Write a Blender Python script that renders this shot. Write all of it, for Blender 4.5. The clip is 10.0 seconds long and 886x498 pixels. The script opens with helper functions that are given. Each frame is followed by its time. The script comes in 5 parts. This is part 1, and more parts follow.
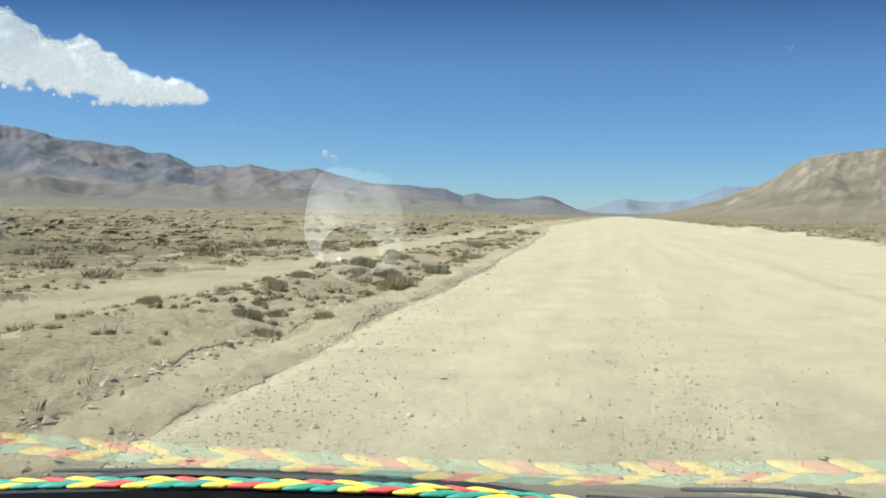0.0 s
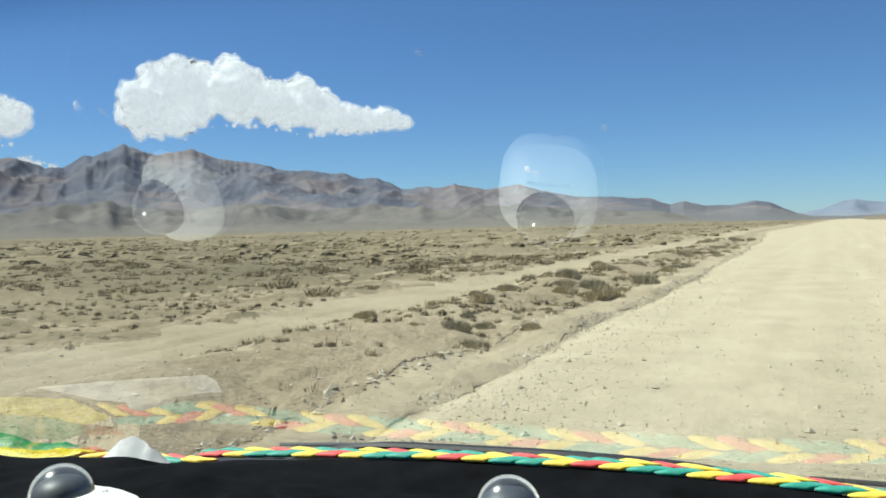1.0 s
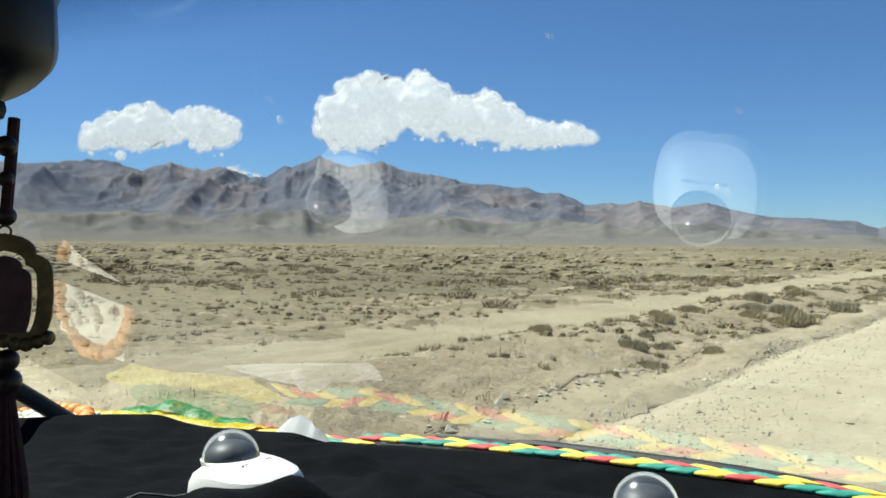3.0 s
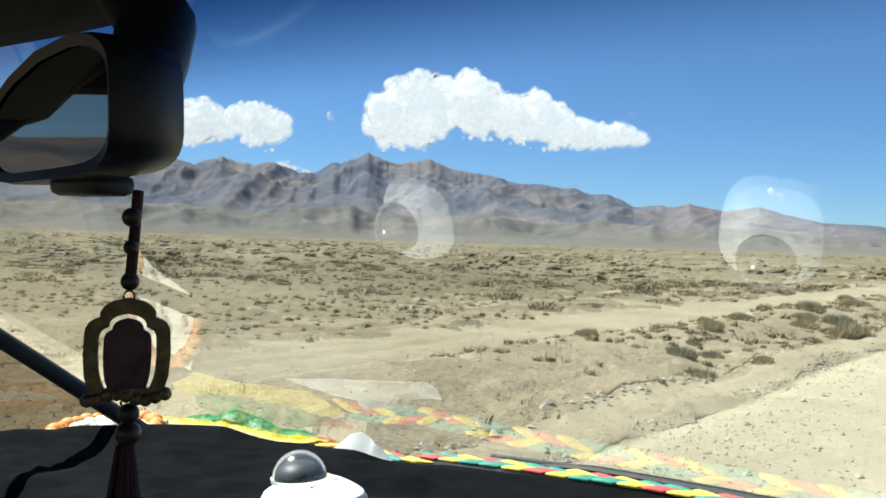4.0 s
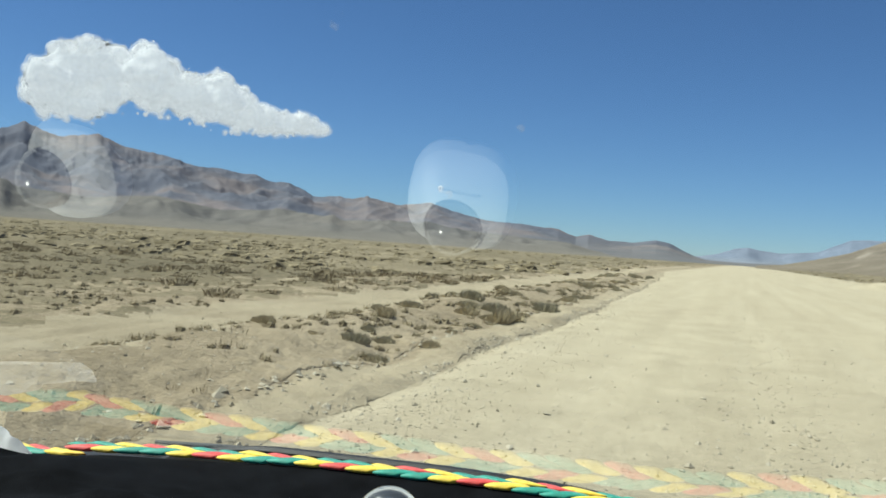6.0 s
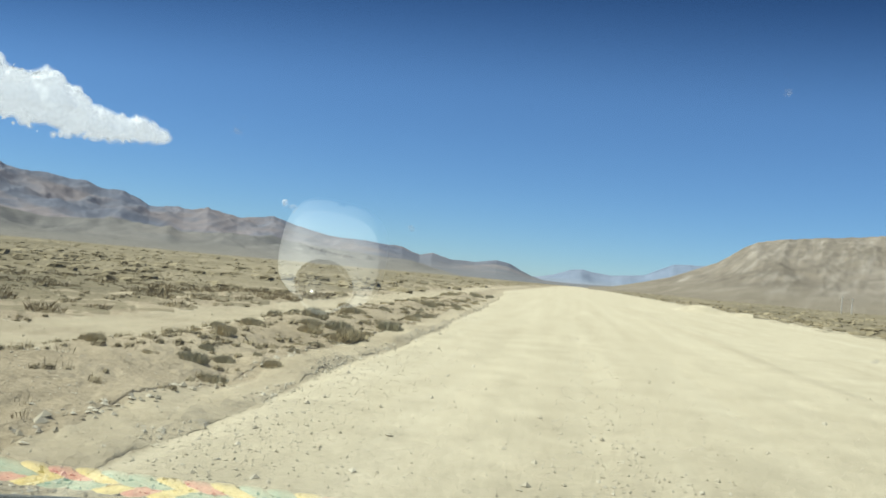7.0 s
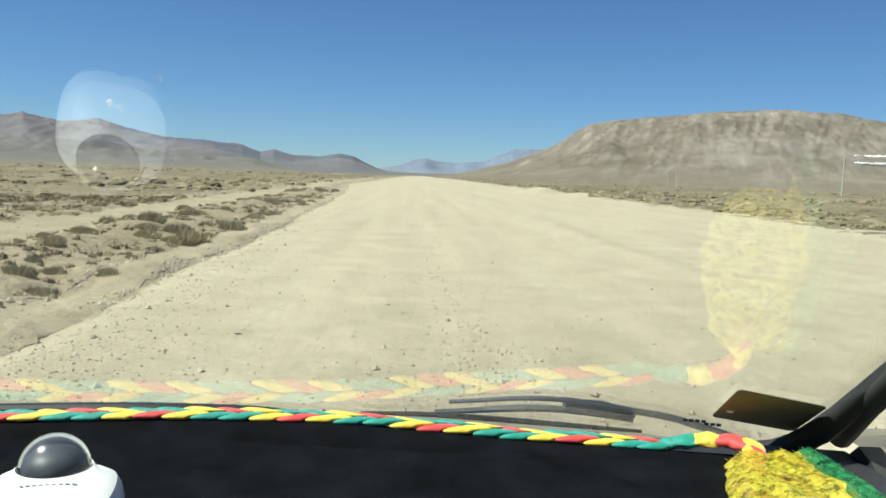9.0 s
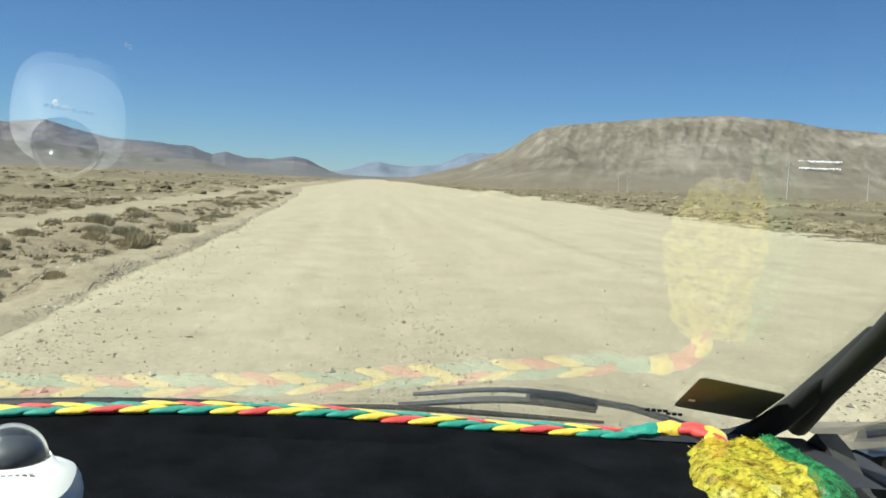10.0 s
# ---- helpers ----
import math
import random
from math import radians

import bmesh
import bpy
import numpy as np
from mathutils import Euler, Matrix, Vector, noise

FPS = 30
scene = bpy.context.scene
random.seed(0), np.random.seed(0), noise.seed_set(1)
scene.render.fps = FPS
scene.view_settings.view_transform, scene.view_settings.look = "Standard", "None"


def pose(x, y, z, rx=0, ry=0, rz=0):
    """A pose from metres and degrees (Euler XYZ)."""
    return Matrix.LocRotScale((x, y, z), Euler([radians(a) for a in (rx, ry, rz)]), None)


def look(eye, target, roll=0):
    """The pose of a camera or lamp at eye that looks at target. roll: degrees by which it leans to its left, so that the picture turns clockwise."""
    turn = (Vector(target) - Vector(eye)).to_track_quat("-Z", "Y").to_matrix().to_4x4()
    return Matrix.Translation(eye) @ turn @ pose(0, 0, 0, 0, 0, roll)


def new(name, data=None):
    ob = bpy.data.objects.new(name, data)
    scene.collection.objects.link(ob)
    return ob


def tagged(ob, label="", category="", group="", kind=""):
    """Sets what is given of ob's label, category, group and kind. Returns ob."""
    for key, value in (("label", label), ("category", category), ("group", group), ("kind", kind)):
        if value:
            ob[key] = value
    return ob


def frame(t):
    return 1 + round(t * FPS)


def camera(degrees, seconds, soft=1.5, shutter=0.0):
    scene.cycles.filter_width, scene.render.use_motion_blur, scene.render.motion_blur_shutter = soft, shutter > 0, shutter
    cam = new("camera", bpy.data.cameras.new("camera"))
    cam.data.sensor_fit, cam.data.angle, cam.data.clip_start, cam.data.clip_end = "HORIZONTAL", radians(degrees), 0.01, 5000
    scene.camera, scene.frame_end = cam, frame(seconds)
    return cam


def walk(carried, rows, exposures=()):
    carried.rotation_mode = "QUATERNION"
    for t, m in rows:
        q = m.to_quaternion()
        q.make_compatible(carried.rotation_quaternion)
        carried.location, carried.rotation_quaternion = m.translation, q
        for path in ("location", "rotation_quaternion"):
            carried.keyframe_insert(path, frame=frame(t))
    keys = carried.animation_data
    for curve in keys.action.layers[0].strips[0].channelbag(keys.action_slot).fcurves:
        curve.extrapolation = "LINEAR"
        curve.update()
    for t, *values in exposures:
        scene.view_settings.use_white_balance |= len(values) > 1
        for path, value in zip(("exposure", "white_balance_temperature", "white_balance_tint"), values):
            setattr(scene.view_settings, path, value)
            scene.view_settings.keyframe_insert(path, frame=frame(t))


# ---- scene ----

# The car stands on a dirt road that runs along +y; the camera is held by the front passenger, who turns it from the road
# to the driver's side and back.
cam = camera(55.1, 10.0, soft=1.6)
EYE = 1.55
ROWS = [
    (0, pose(-0.028, 0.012, 1.593, 87.51, -1.08, 11.74)),
    (0.5, pose(-0.039, -0.006, 1.556, 88.54, 0.67, 20.23)),
    (1, pose(-0.016, 0.008, 1.539, 88.55, 1.42, 25.42)),
    (1.5, pose(0.001, 0.007, 1.532, 89.15, 1.18, 29.00)),
    (2, pose(-0.040, -0.003, 1.545, 90.17, 0.09, 35.17)),
    (2.2, pose(-0.001, 0.003, 1.513, 89.80, 0.34, 37.21)),
    (3.3, pose(0.022, 0.008, 1.521, 89.58, -1.11, 38.02)),
    (3.5, pose(-0.008, -0.012, 1.553, 90.17, -1.85, 38.99)),
    (4, pose(0.020, -0.031, 1.557, 89.46, -1.83, 40.66)),
    (4.5, pose(-0.002, -0.052, 1.568, 87.80, -1.06, 37.86)),
    (5, pose(0.008, 0.004, 1.533, 86.90, -0.68, 31.65)),
    (5.5, pose(-0.008, 0.016, 1.524, 87.72, -1.70, 26.27)),
    (6, pose(-0.023, 0.035, 1.526, 89.72, -3.83, 19.26)),
    (6.2, pose(-0.016, 0.020, 1.534, 90.07, -4.02, 16.59)),
    (7.3, pose(-0.054, 0.003, 1.580, 91.93, -5.59, 6.66)),
    (7.5, pose(-0.054, 0.002, 1.583, 91.28, -5.51, 5.65)),
    (8, pose(0.008, -0.012, 1.580, 88.42, -2.75, 3.67)),
    (8.5, pose(0.016, -0.014, 1.612, 86.99, -1.75, 0.17)),
    (9, pose(0.007, 0.002, 1.545, 85.07, -2.10, -1.68)),
    (9.5, pose(-0.028, 0.003, 1.542, 85.16, -2.83, -1.87)),
    (10, pose(-0.006, 0.008, 1.527, 85.42, -2.33, -4.78)),
]
walk(cam, ROWS, exposures=[(t, ev, 6090, 0) for t, ev in ((0, 0.70), (1, 0.68), (2, 0.69), (3.5, 0.80), (4, 0.94), (4.5, 0.95), (5, 0.83), (5.5, 0.74), (6, 0.50), (7.5, 0.74), (8.5, 0.66), (9.5, 0.58), (10, 0.54))])

# ---------------------------------------------------------------- light
SUN_LEFT, SUN_UP = 101.0, 56.0     # degrees to the left of the road, and above the plain
sky_world = bpy.data.worlds.new("sky")
scene.world = sky_world
sky_world.use_nodes = True
wn = sky_world.node_tree
sky = wn.nodes.new("ShaderNodeTexSky")
sky.sky_type = "NISHITA"
sky.sun_disc = False
sky.sun_elevation = radians(SUN_UP)
sky.sun_rotation = radians(-SUN_LEFT)
sky.altitude = 3500
sky.air_density, sky.dust_density, sky.ozone_density = 1.15, 0.5, 2.0
clear = wn.nodes.new("ShaderNodeMix")          # thin, clean mountain air: bluer than the model's
clear.data_type, clear.blend_type = "RGBA", "MULTIPLY"
clear.inputs[0].default_value = 1.0
clear.inputs[7].default_value = (0.78, 0.97, 1.22, 1)
wn.links.new(sky.outputs[0], clear.inputs[6])
wn.links.new(clear.outputs[2], wn.nodes["Background"].inputs[0])
wn.nodes["Background"].inputs[1].default_value = 0.061

sun_data = bpy.data.lights.new("sun", "SUN")
sun_data.energy, sun_data.angle, sun_data.color = 5.0, radians(0.53), (1.0, 0.96, 0.84)
sun = new("sun", sun_data)
la, le = radians(SUN_LEFT), radians(SUN_UP)
sun_way = Vector((-math.sin(la) * math.cos(le), math.cos(la) * math.cos(le), math.sin(le)))
sun.matrix_world = look(sun_way * 50, (0, 0, 0))


# ---------------------------------------------------------------- materials
def material(name):
    m = bpy.data.materials.new(name)
    m.use_nodes = True
    t = m.node_tree
    return m, t, t.nodes["Principled BSDF"]


def noise_node(t, scale, detail=5.0, rough=0.6, stretch=None, coords="Object"):
    co = t.nodes.new("ShaderNodeTexCoord")
    n = t.nodes.new("ShaderNodeTexNoise")
    n.inputs["Scale"].default_value, n.inputs["Detail"].default_value, n.inputs["Roughness"].default_value = scale, detail, rough
    if stretch:
        mp = t.nodes.new("ShaderNodeMapping")
        mp.inputs["Scale"].default_value = stretch
        t.links.new(co.outputs[coords], mp.inputs[0])
        t.links.new(mp.outputs[0], n.inputs["Vector"])
    else:
        t.links.new(co.outputs[coords], n.inputs["Vector"])
    return n.outputs["Fac"]


def ramp(t, fac, stops):
    r = t.nodes.new("ShaderNodeValToRGB")
    e = r.color_ramp.elements
    while len(e) < len(stops):
        e.new(0.5)
    for k, (p, c) in zip(e, stops):
        k.position, k.color = p, (*c, 1)
    t.links.new(fac, r.inputs[0])
    return r.outputs[0]


def blend(t, kind, fac, a, b):
    m = t.nodes.new("ShaderNodeMix")
    m.data_type, m.blend_type = "RGBA", kind
    for v, sock in ((fac, m.inputs[0]), (a, m.inputs[6]), (b, m.inputs[7])):
        if isinstance(v, (int, float)):
            sock.default_value = v
        elif isinstance(v, tuple):
            sock.default_value = (*v, 1)
        else:
            t.links.new(v, sock)
    return m.outputs[2]


def bump(t, p, fac, strength, distance, below=None):
    b = t.nodes.new("ShaderNodeBump")
    b.inputs["Strength"].default_value, b.inputs["Distance"].default_value = strength, distance
    t.links.new(fac, b.inputs["Height"])
    if below is not None:
        t.links.new(below, b.inputs["Normal"])
    t.links.new(b.outputs[0], p.inputs["Normal"])
    return b.outputs[0]


def simple(name, colour, rough=0.6, metal=0.0, vary=0.12, scale=30.0, relief=0.0, relief_scale=200.0, coat=0.0):
    """A plain surface with a little wear in its colour, and fine relief."""
    m, t, p = material(name)
    f = noise_node(t, scale)
    dark = tuple(c * (1 - vary) for c in colour)
    light = tuple(min(1, c * (1 + vary)) for c in colour)
    t.links.new(ramp(t, f, [(0.3, dark), (0.7, light)]), p.inputs["Base Color"])
    p.inputs["Roughness"].default_value, p.inputs["Metallic"].default_value = rough, metal
    p.inputs["Coat Weight"].default_value = coat
    if relief:
        bump(t, p, noise_node(t, relief_scale, 3), relief, 0.002)
    return m


def earth(name, stops, patch=0.09, grain=9.0, speck=(0.62, 0.8), speck_colour=(0.2, 0.16, 0.11), speck_amount=0.5, stretch=None, relief=0.5, streaks=False):
    m, t, p = material(name)
    big = ramp(t, noise_node(t, patch, 6, 0.62, stretch), stops)
    mid = ramp(t, noise_node(t, grain, 6, 0.7), [(0.25, (0.80, 0.78, 0.75)), (0.75, (1.12, 1.12, 1.12))])
    c = blend(t, "MULTIPLY", 1.0, big, mid)
    if streaks:                                # wheels have drawn thin lines along the road
        c = blend(t, "MULTIPLY", 1.0, c, ramp(t, noise_node(t, 1.5, 2, 0.5, (1.0, 0.03, 1.0)), [(0.34, (0.955, 0.95, 0.94)), (0.62, (1.03, 1.03, 1.03))]))
        c = blend(t, "MULTIPLY", 1.0, c, ramp(t, noise_node(t, 0.9, 7, 0.72), [(0.30, (0.86, 0.86, 0.85)), (0.60, (1.05, 1.05, 1.05))]))
    sp = ramp(t, noise_node(t, grain * 2.6, 3, 0.6), [(speck[0], (0, 0, 0)), (speck[1], (speck_amount,) * 3)])
    c = blend(t, "MIX", sp, c, speck_colour)
    t.links.new(c, p.inputs["Base Color"])
    p.inputs["Roughness"].default_value = 0.95
    p.inputs["Specular IOR Level"].default_value = 0.15
    n1 = bump(t, p, noise_node(t, 2.2, 6, 0.65), relief, 0.12)
    bump(t, p, noise_node(t, 28, 4, 0.7), 0.5, 0.015, n1)
    return m


MAT_ROAD = earth("pale_packed_gravel", [(0.3, (0.505, 0.436, 0.306)), (0.5, (0.540, 0.470, 0.332)), (0.7, (0.572, 0.500, 0.359))],
                 0.55, 14.0, (0.58, 0.72), (0.262, 0.218, 0.152), 0.6, (1.0, 0.10, 1.0), 0.45, True)
MAT_SAND = earth("dry_sandy_earth", [(0.32, (0.292, 0.237, 0.157)), (0.5, (0.388, 0.318, 0.214)), (0.68, (0.465, 0.388, 0.266))],
                 0.30, 6.0, (0.52, 0.68), (0.150, 0.120, 0.080), 0.62, None, 1.0)
MAT_SCRUB = earth("scrubby_brown_earth", [(0.3, (0.162, 0.138, 0.088)), (0.5, (0.245, 0.204, 0.130)), (0.72, (0.38, 0.318, 0.213))],
                  0.055, 1.6, (0.52, 0.68), (0.126, 0.104, 0.065), 0.75)
MAT_TRACK = earth("pale_wheel_track_sand", [(0.3, (0.365, 0.304, 0.205)), (0.6, (0.470, 0.400, 0.276))], 0.4, 8.0, (0.57, 0.74), (0.230, 0.186, 0.124), 0.45)


def mountain_mat(name, stops, low, patch, ribs, stretch, chutes=None):
    m, t, p = material(name)
    c = ramp(t, noise_node(t, patch, 6, 0.6), stops)
    if chutes:                                 # pale scree that runs straight down the slope
        where = t.nodes.new("ShaderNodeTexCoord")
        turn = t.nodes.new("ShaderNodeMapping")
        turn.vector_type = "TEXTURE"
        turn.inputs["Rotation"].default_value = (0, 0, radians(-20))
        turn.inputs["Scale"].default_value = (1.0, 9.0, 3.0)
        t.links.new(where.outputs["Object"], turn.inputs[0])
        grain = []
        for size in (chutes, chutes * 1.5):
            tex = t.nodes.new("ShaderNodeTexNoise")
            tex.inputs["Scale"].default_value, tex.inputs["Detail"].default_value, tex.inputs["Roughness"].default_value = size, 5, 0.6
            t.links.new(turn.outputs[0], tex.inputs["Vector"])
            grain.append(tex.outputs[0])
        lines = ramp(t, grain[0], [(0.48, (0, 0, 0)), (0.68, (0.42, 0.42, 0.42))])
        c = blend(t, "MIX", lines, c, (0.40, 0.355, 0.295))
        dark = ramp(t, grain[1], [(0.30, (0.84, 0.84, 0.85)), (0.46, (1, 1, 1))])
        c = blend(t, "MULTIPLY", 1.0, c, dark)
    r = ramp(t, noise_node(t, ribs, 7, 0.68, stretch), [(0.28, (0.78, 0.78, 0.8)), (0.5, (0.97, 0.97, 0.97)), (0.75, (1.22, 1.2, 1.18))])
    c = blend(t, "MULTIPLY", 0.9, c, r)
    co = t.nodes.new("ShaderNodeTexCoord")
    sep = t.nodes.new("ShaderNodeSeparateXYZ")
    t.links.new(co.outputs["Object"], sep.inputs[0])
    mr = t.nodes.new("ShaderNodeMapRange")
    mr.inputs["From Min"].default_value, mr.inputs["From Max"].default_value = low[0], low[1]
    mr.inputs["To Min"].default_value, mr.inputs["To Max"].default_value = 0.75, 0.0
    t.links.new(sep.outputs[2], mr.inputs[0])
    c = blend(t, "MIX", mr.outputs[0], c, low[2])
    t.links.new(c, p.inputs["Base Color"])
    p.inputs["Roughness"].default_value = 1.0
    p.inputs["Specular IOR Level"].default_value = 0.0
    bump(t, p, noise_node(t, ribs * 1.6, 8, 0.7), 0.2, 10.0)
    return m


# The haze over the range is put into its rock colour: bluer, low contrast.
MAT_RANGE = mountain_mat("haze_tinted_mauve_scree", [(0.3, (0.122, 0.132, 0.168)), (0.48, (0.150, 0.154, 0.182)), (0.60, (0.215, 0.188, 0.188)), (0.72, (0.150, 0.153, 0.180))],
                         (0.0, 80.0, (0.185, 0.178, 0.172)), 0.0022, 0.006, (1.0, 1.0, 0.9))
MAT_FOOT = mountain_mat("grey_tan_foothill_scree", [(0.3, (0.150, 0.143, 0.138)), (0.55, (0.190, 0.177, 0.163)), (0.75, (0.225, 0.202, 0.180))], (0.0, 30.0, (0.215, 0.195, 0.165)), 0.004, 0.012, (1, 1, 0.8))
# Farthest rock: distance haze is painted in as pale blue, paler at the foot.
MAT_FAR = mountain_mat("haze_blue_distant_rock", [(0.3, (0.185, 0.222, 0.285)), (0.7, (0.225, 0.250, 0.305))], (0.0, 40.0, (0.29, 0.305, 0.325)), 0.002, 0.006, (1, 1, 1))
MAT_HILL = mountain_mat("eroded_tan_hillside", [(0.3, (0.175, 0.148, 0.115)), (0.52, (0.215, 0.183, 0.145)), (0.66, (0.30, 0.262, 0.215)), (0.78, (0.36, 0.32, 0.27))],
                        (0.0, 14.0, (0.225, 0.19, 0.14)), 0.012, 0.05, (1.0, 1.0, 0.30), 0.12)


def plant_mat(name, dark, light):
    m, t, p = material(name)
    geo = t.nodes.new("ShaderNodeNewGeometry")
    info = t.nodes.new("ShaderNodeObjectInfo")
    c = ramp(t, geo.outputs["Random Per Island"], [(0.0, dark), (1.0, light)])
    tone = ramp(t, info.outputs["Random"], [(0.0, (0.8, 0.82, 0.8)), (1.0, (1.15, 1.1, 1.0))])
    t.links.new(blend(t, "MULTIPLY", 1.0, c, tone), p.inputs["Base Color"])
    p.inputs["Roughness"].default_value = 0.85
    p.inputs["Specular IOR Level"].default_value = 0.1
    return m


MAT_BUSH = plant_mat("grey_green_twigs", (0.330, 0.295, 0.200), (0.62, 0.548, 0.390))
MAT_TUFT = plant_mat("dry_cushion_scrub", (0.195, 0.155, 0.094), (0.42, 0.342, 0.222))
MAT_STONE = plant_mat("grey_brown_stone", (0.40, 0.345, 0.255), (0.74, 0.66, 0.53))


def cloud_mat(name, thin=None):
    """Bright cloud: it scatters and passes the sun; added emission stands in for sunlight scattered inside it. thin:
    how much of a torn veil stays open.
    """
    m, t, p = material(name)
    out = t.nodes["Material Output"]
    t.nodes.remove(p)
    d = t.nodes.new("ShaderNodeBsdfDiffuse")
    d.inputs[0].default_value = (0.50, 0.50, 0.50, 1)
    tr = t.nodes.new("ShaderNodeBsdfTranslucent")
    tr.inputs[0].default_value = (0.28, 0.28, 0.28, 1)
    mx = t.nodes.new("ShaderNodeMixShader")
    mx.inputs[0].default_value = 0.42
    em = t.nodes.new("ShaderNodeEmission")
    em.inputs[0].default_value, em.inputs[1].default_value = (0.97, 0.98, 1.0, 1), 0.40
    ad = t.nodes.new("ShaderNodeAddShader")
    t.links.new(d.outputs[0], mx.inputs[1])
    t.links.new(tr.outputs[0], mx.inputs[2])
    t.links.new(mx.outputs[0], ad.inputs[0])
    t.links.new(em.outputs[0], ad.inputs[1])
    body = ad.outputs[0]
    if thin:
        gap = t.nodes.new("ShaderNodeBsdfTransparent")
        veil = t.nodes.new("ShaderNodeMixShader")
        tear = ramp(t, noise_node(t, 0.010, 4, 0.5), [(thin[0], (0, 0, 0)), (thin[1], (thin[2],) * 3)])
        t.links.new(tear, veil.inputs[0])
        t.links.new(gap.outputs[0], veil.inputs[1])
        t.links.new(body, veil.inputs[2])
        body = veil.outputs[0]
    t.links.new(body, out.inputs[0])
    m.cycles.emission_sampling = "NONE"
    return m


MAT_CLOUD = cloud_mat("white_cloud")
MAT_VEILS = [cloud_mat("thin_cloud_veil", (0.36, 0.60, 0.60)), cloud_mat("thin_cloud_fringe", (0.46, 0.66, 0.55))]


def pane_mat(name, tint, ior, band=None, rough=0.0):
    """Clear glass: it lets light straight through, tinted, and mirrors by Fresnel. band: heights over which a blue shade band thickens."""
    m, t, p = material(name)
    out = t.nodes["Material Output"]
    t.nodes.remove(p)
    tr = t.nodes.new("ShaderNodeBsdfTransparent")
    tr.inputs[0].default_value = (*tint, 1)
    if band:
        co = t.nodes.new("ShaderNodeTexCoord")
        sep = t.nodes.new("ShaderNodeSeparateXYZ")
        t.links.new(co.outputs["Object"], sep.inputs[0])
        mr = t.nodes.new("ShaderNodeMapRange")
        mr.interpolation_type = "SMOOTHSTEP"
        mr.inputs["From Min"].default_value, mr.inputs["From Max"].default_value = band
        t.links.new(sep.outputs[2], mr.inputs[0])
        t.links.new(blend(t, "MIX", mr.outputs[0], tint, (0.22, 0.34, 0.46)), tr.inputs[0])
    gl = t.nodes.new("ShaderNodeBsdfGlossy")
    gl.inputs["Roughness"].default_value = rough
    fr = t.nodes.new("ShaderNodeFresnel")
    fr.inputs[0].default_value = ior
    mx = t.nodes.new("ShaderNodeMixShader")
    t.links.new(fr.outputs[0], mx.inputs[0])
    t.links.new(tr.outputs[0], mx.inputs[1])
    t.links.new(gl.outputs[0], mx.inputs[2])
    t.links.new(mx.outputs[0], out.inputs[0])
    return m


MAT_WINDSCREEN = pane_mat("windscreen_glass", (0.985, 0.99, 0.99), 1.78, (EYE + 0.104, EYE + 0.178))
MAT_SIDE_GLASS = pane_mat("tinted_side_glass", (0.30, 0.27, 0.23), 1.5)
MAT_DOME = pane_mat("smoked_clear_plastic", (0.80, 0.82, 0.85), 1.7, None, 0.2)


def smudge_mat():
    m, t, p = material("dried_splash")
    p.inputs["Base Color"].default_value = (0.75, 0.73, 0.68, 1)
    p.inputs["Roughness"].default_value = 0.9
    t.links.new(ramp(t, noise_node(t, 140, 3), [(0.35, (0.06, 0.06, 0.06)), (0.7, (0.32, 0.32, 0.32))]), p.inputs["Alpha"])
    return m


MAT_SMUDGE = smudge_mat()
MAT_FELT = simple("black_felt", (0.0055, 0.006, 0.0075), 0.95, 0, 0.5, 14, 0.7, 600)
MAT_FELT.node_tree.nodes["Principled BSDF"].inputs["Specular IOR Level"].default_value = 0.05
MAT_TRIM = simple("charcoal_plastic", (0.022, 0.022, 0.024), 0.55, 0, 0.2, 40, 0.3, 900)
MAT_PILLAR = simple("dark_grey_pillar_plastic", (0.022, 0.022, 0.021), 0.7, 0, 0.2, 30, 0.3, 700)
MAT_LINER = simple("charcoal_headliner_cloth", (0.035, 0.034, 0.034), 0.95, 0, 0.12, 60, 0.5, 900)
MAT_BLACK = simple("black_plastic", (0.012, 0.013, 0.016), 0.42, 0, 0.2, 40)
MAT_BLUE = simple("dark_blue_leatherette", (0.012, 0.032, 0.06), 0.5, 0, 0.25, 40, 0.3, 500)
MAT_PAINT = simple("dark_car_paint", (0.02, 0.021, 0.023), 0.35, 0, 0.15, 12, coat=0.6)
MAT_RUBBER = simple("black_rubber", (0.02, 0.02, 0.02), 0.8, 0, 0.25, 50)
MAT_WIPER = simple("grey_coated_steel", (0.10, 0.108, 0.115), 0.5, 0.2, 0.2, 40)
MAT_WHITE = simple("white_moulded_plastic", (0.80, 0.80, 0.775), 0.42, 0, 0.04, 20)
MAT_LENS = simple("dark_grey_camera_core", (0.075, 0.082, 0.098), 0.5, 0, 0.25, 60)
MAT_PAPER = simple("white_paper", (0.86, 0.865, 0.88), 0.85, 0, 0.05, 25)
MAT_MARK = simple("grey_print", (0.42, 0.42, 0.42), 0.7, 0, 0.1, 30)
MAT_GOLD = simple("tarnished_brass", (0.20, 0.15, 0.065), 0.45, 0.7, 0.4, 120, 0.5, 400)
MAT_PICTURE = simple("dark_red_enamel", (0.075, 0.03, 0.032), 0.4, 0, 0.5, 60)
MAT_BEAD = simple("dark_wooden_bead", (0.035, 0.022, 0.016), 0.4, 0, 0.3, 80)
MAT_CORD = simple("dark_maroon_cord", (0.06, 0.02, 0.016), 0.85, 0, 0.3, 200, 0.5, 900)
MAT_STICKER = simple("olive_black_sticker", (0.15, 0.14, 0.095), 0.7, 0, 0.12, 30)
MAT_ORANGE = simple("orange_gilt_paper", (0.72, 0.28, 0.06), 0.6, 0, 0.3, 60)
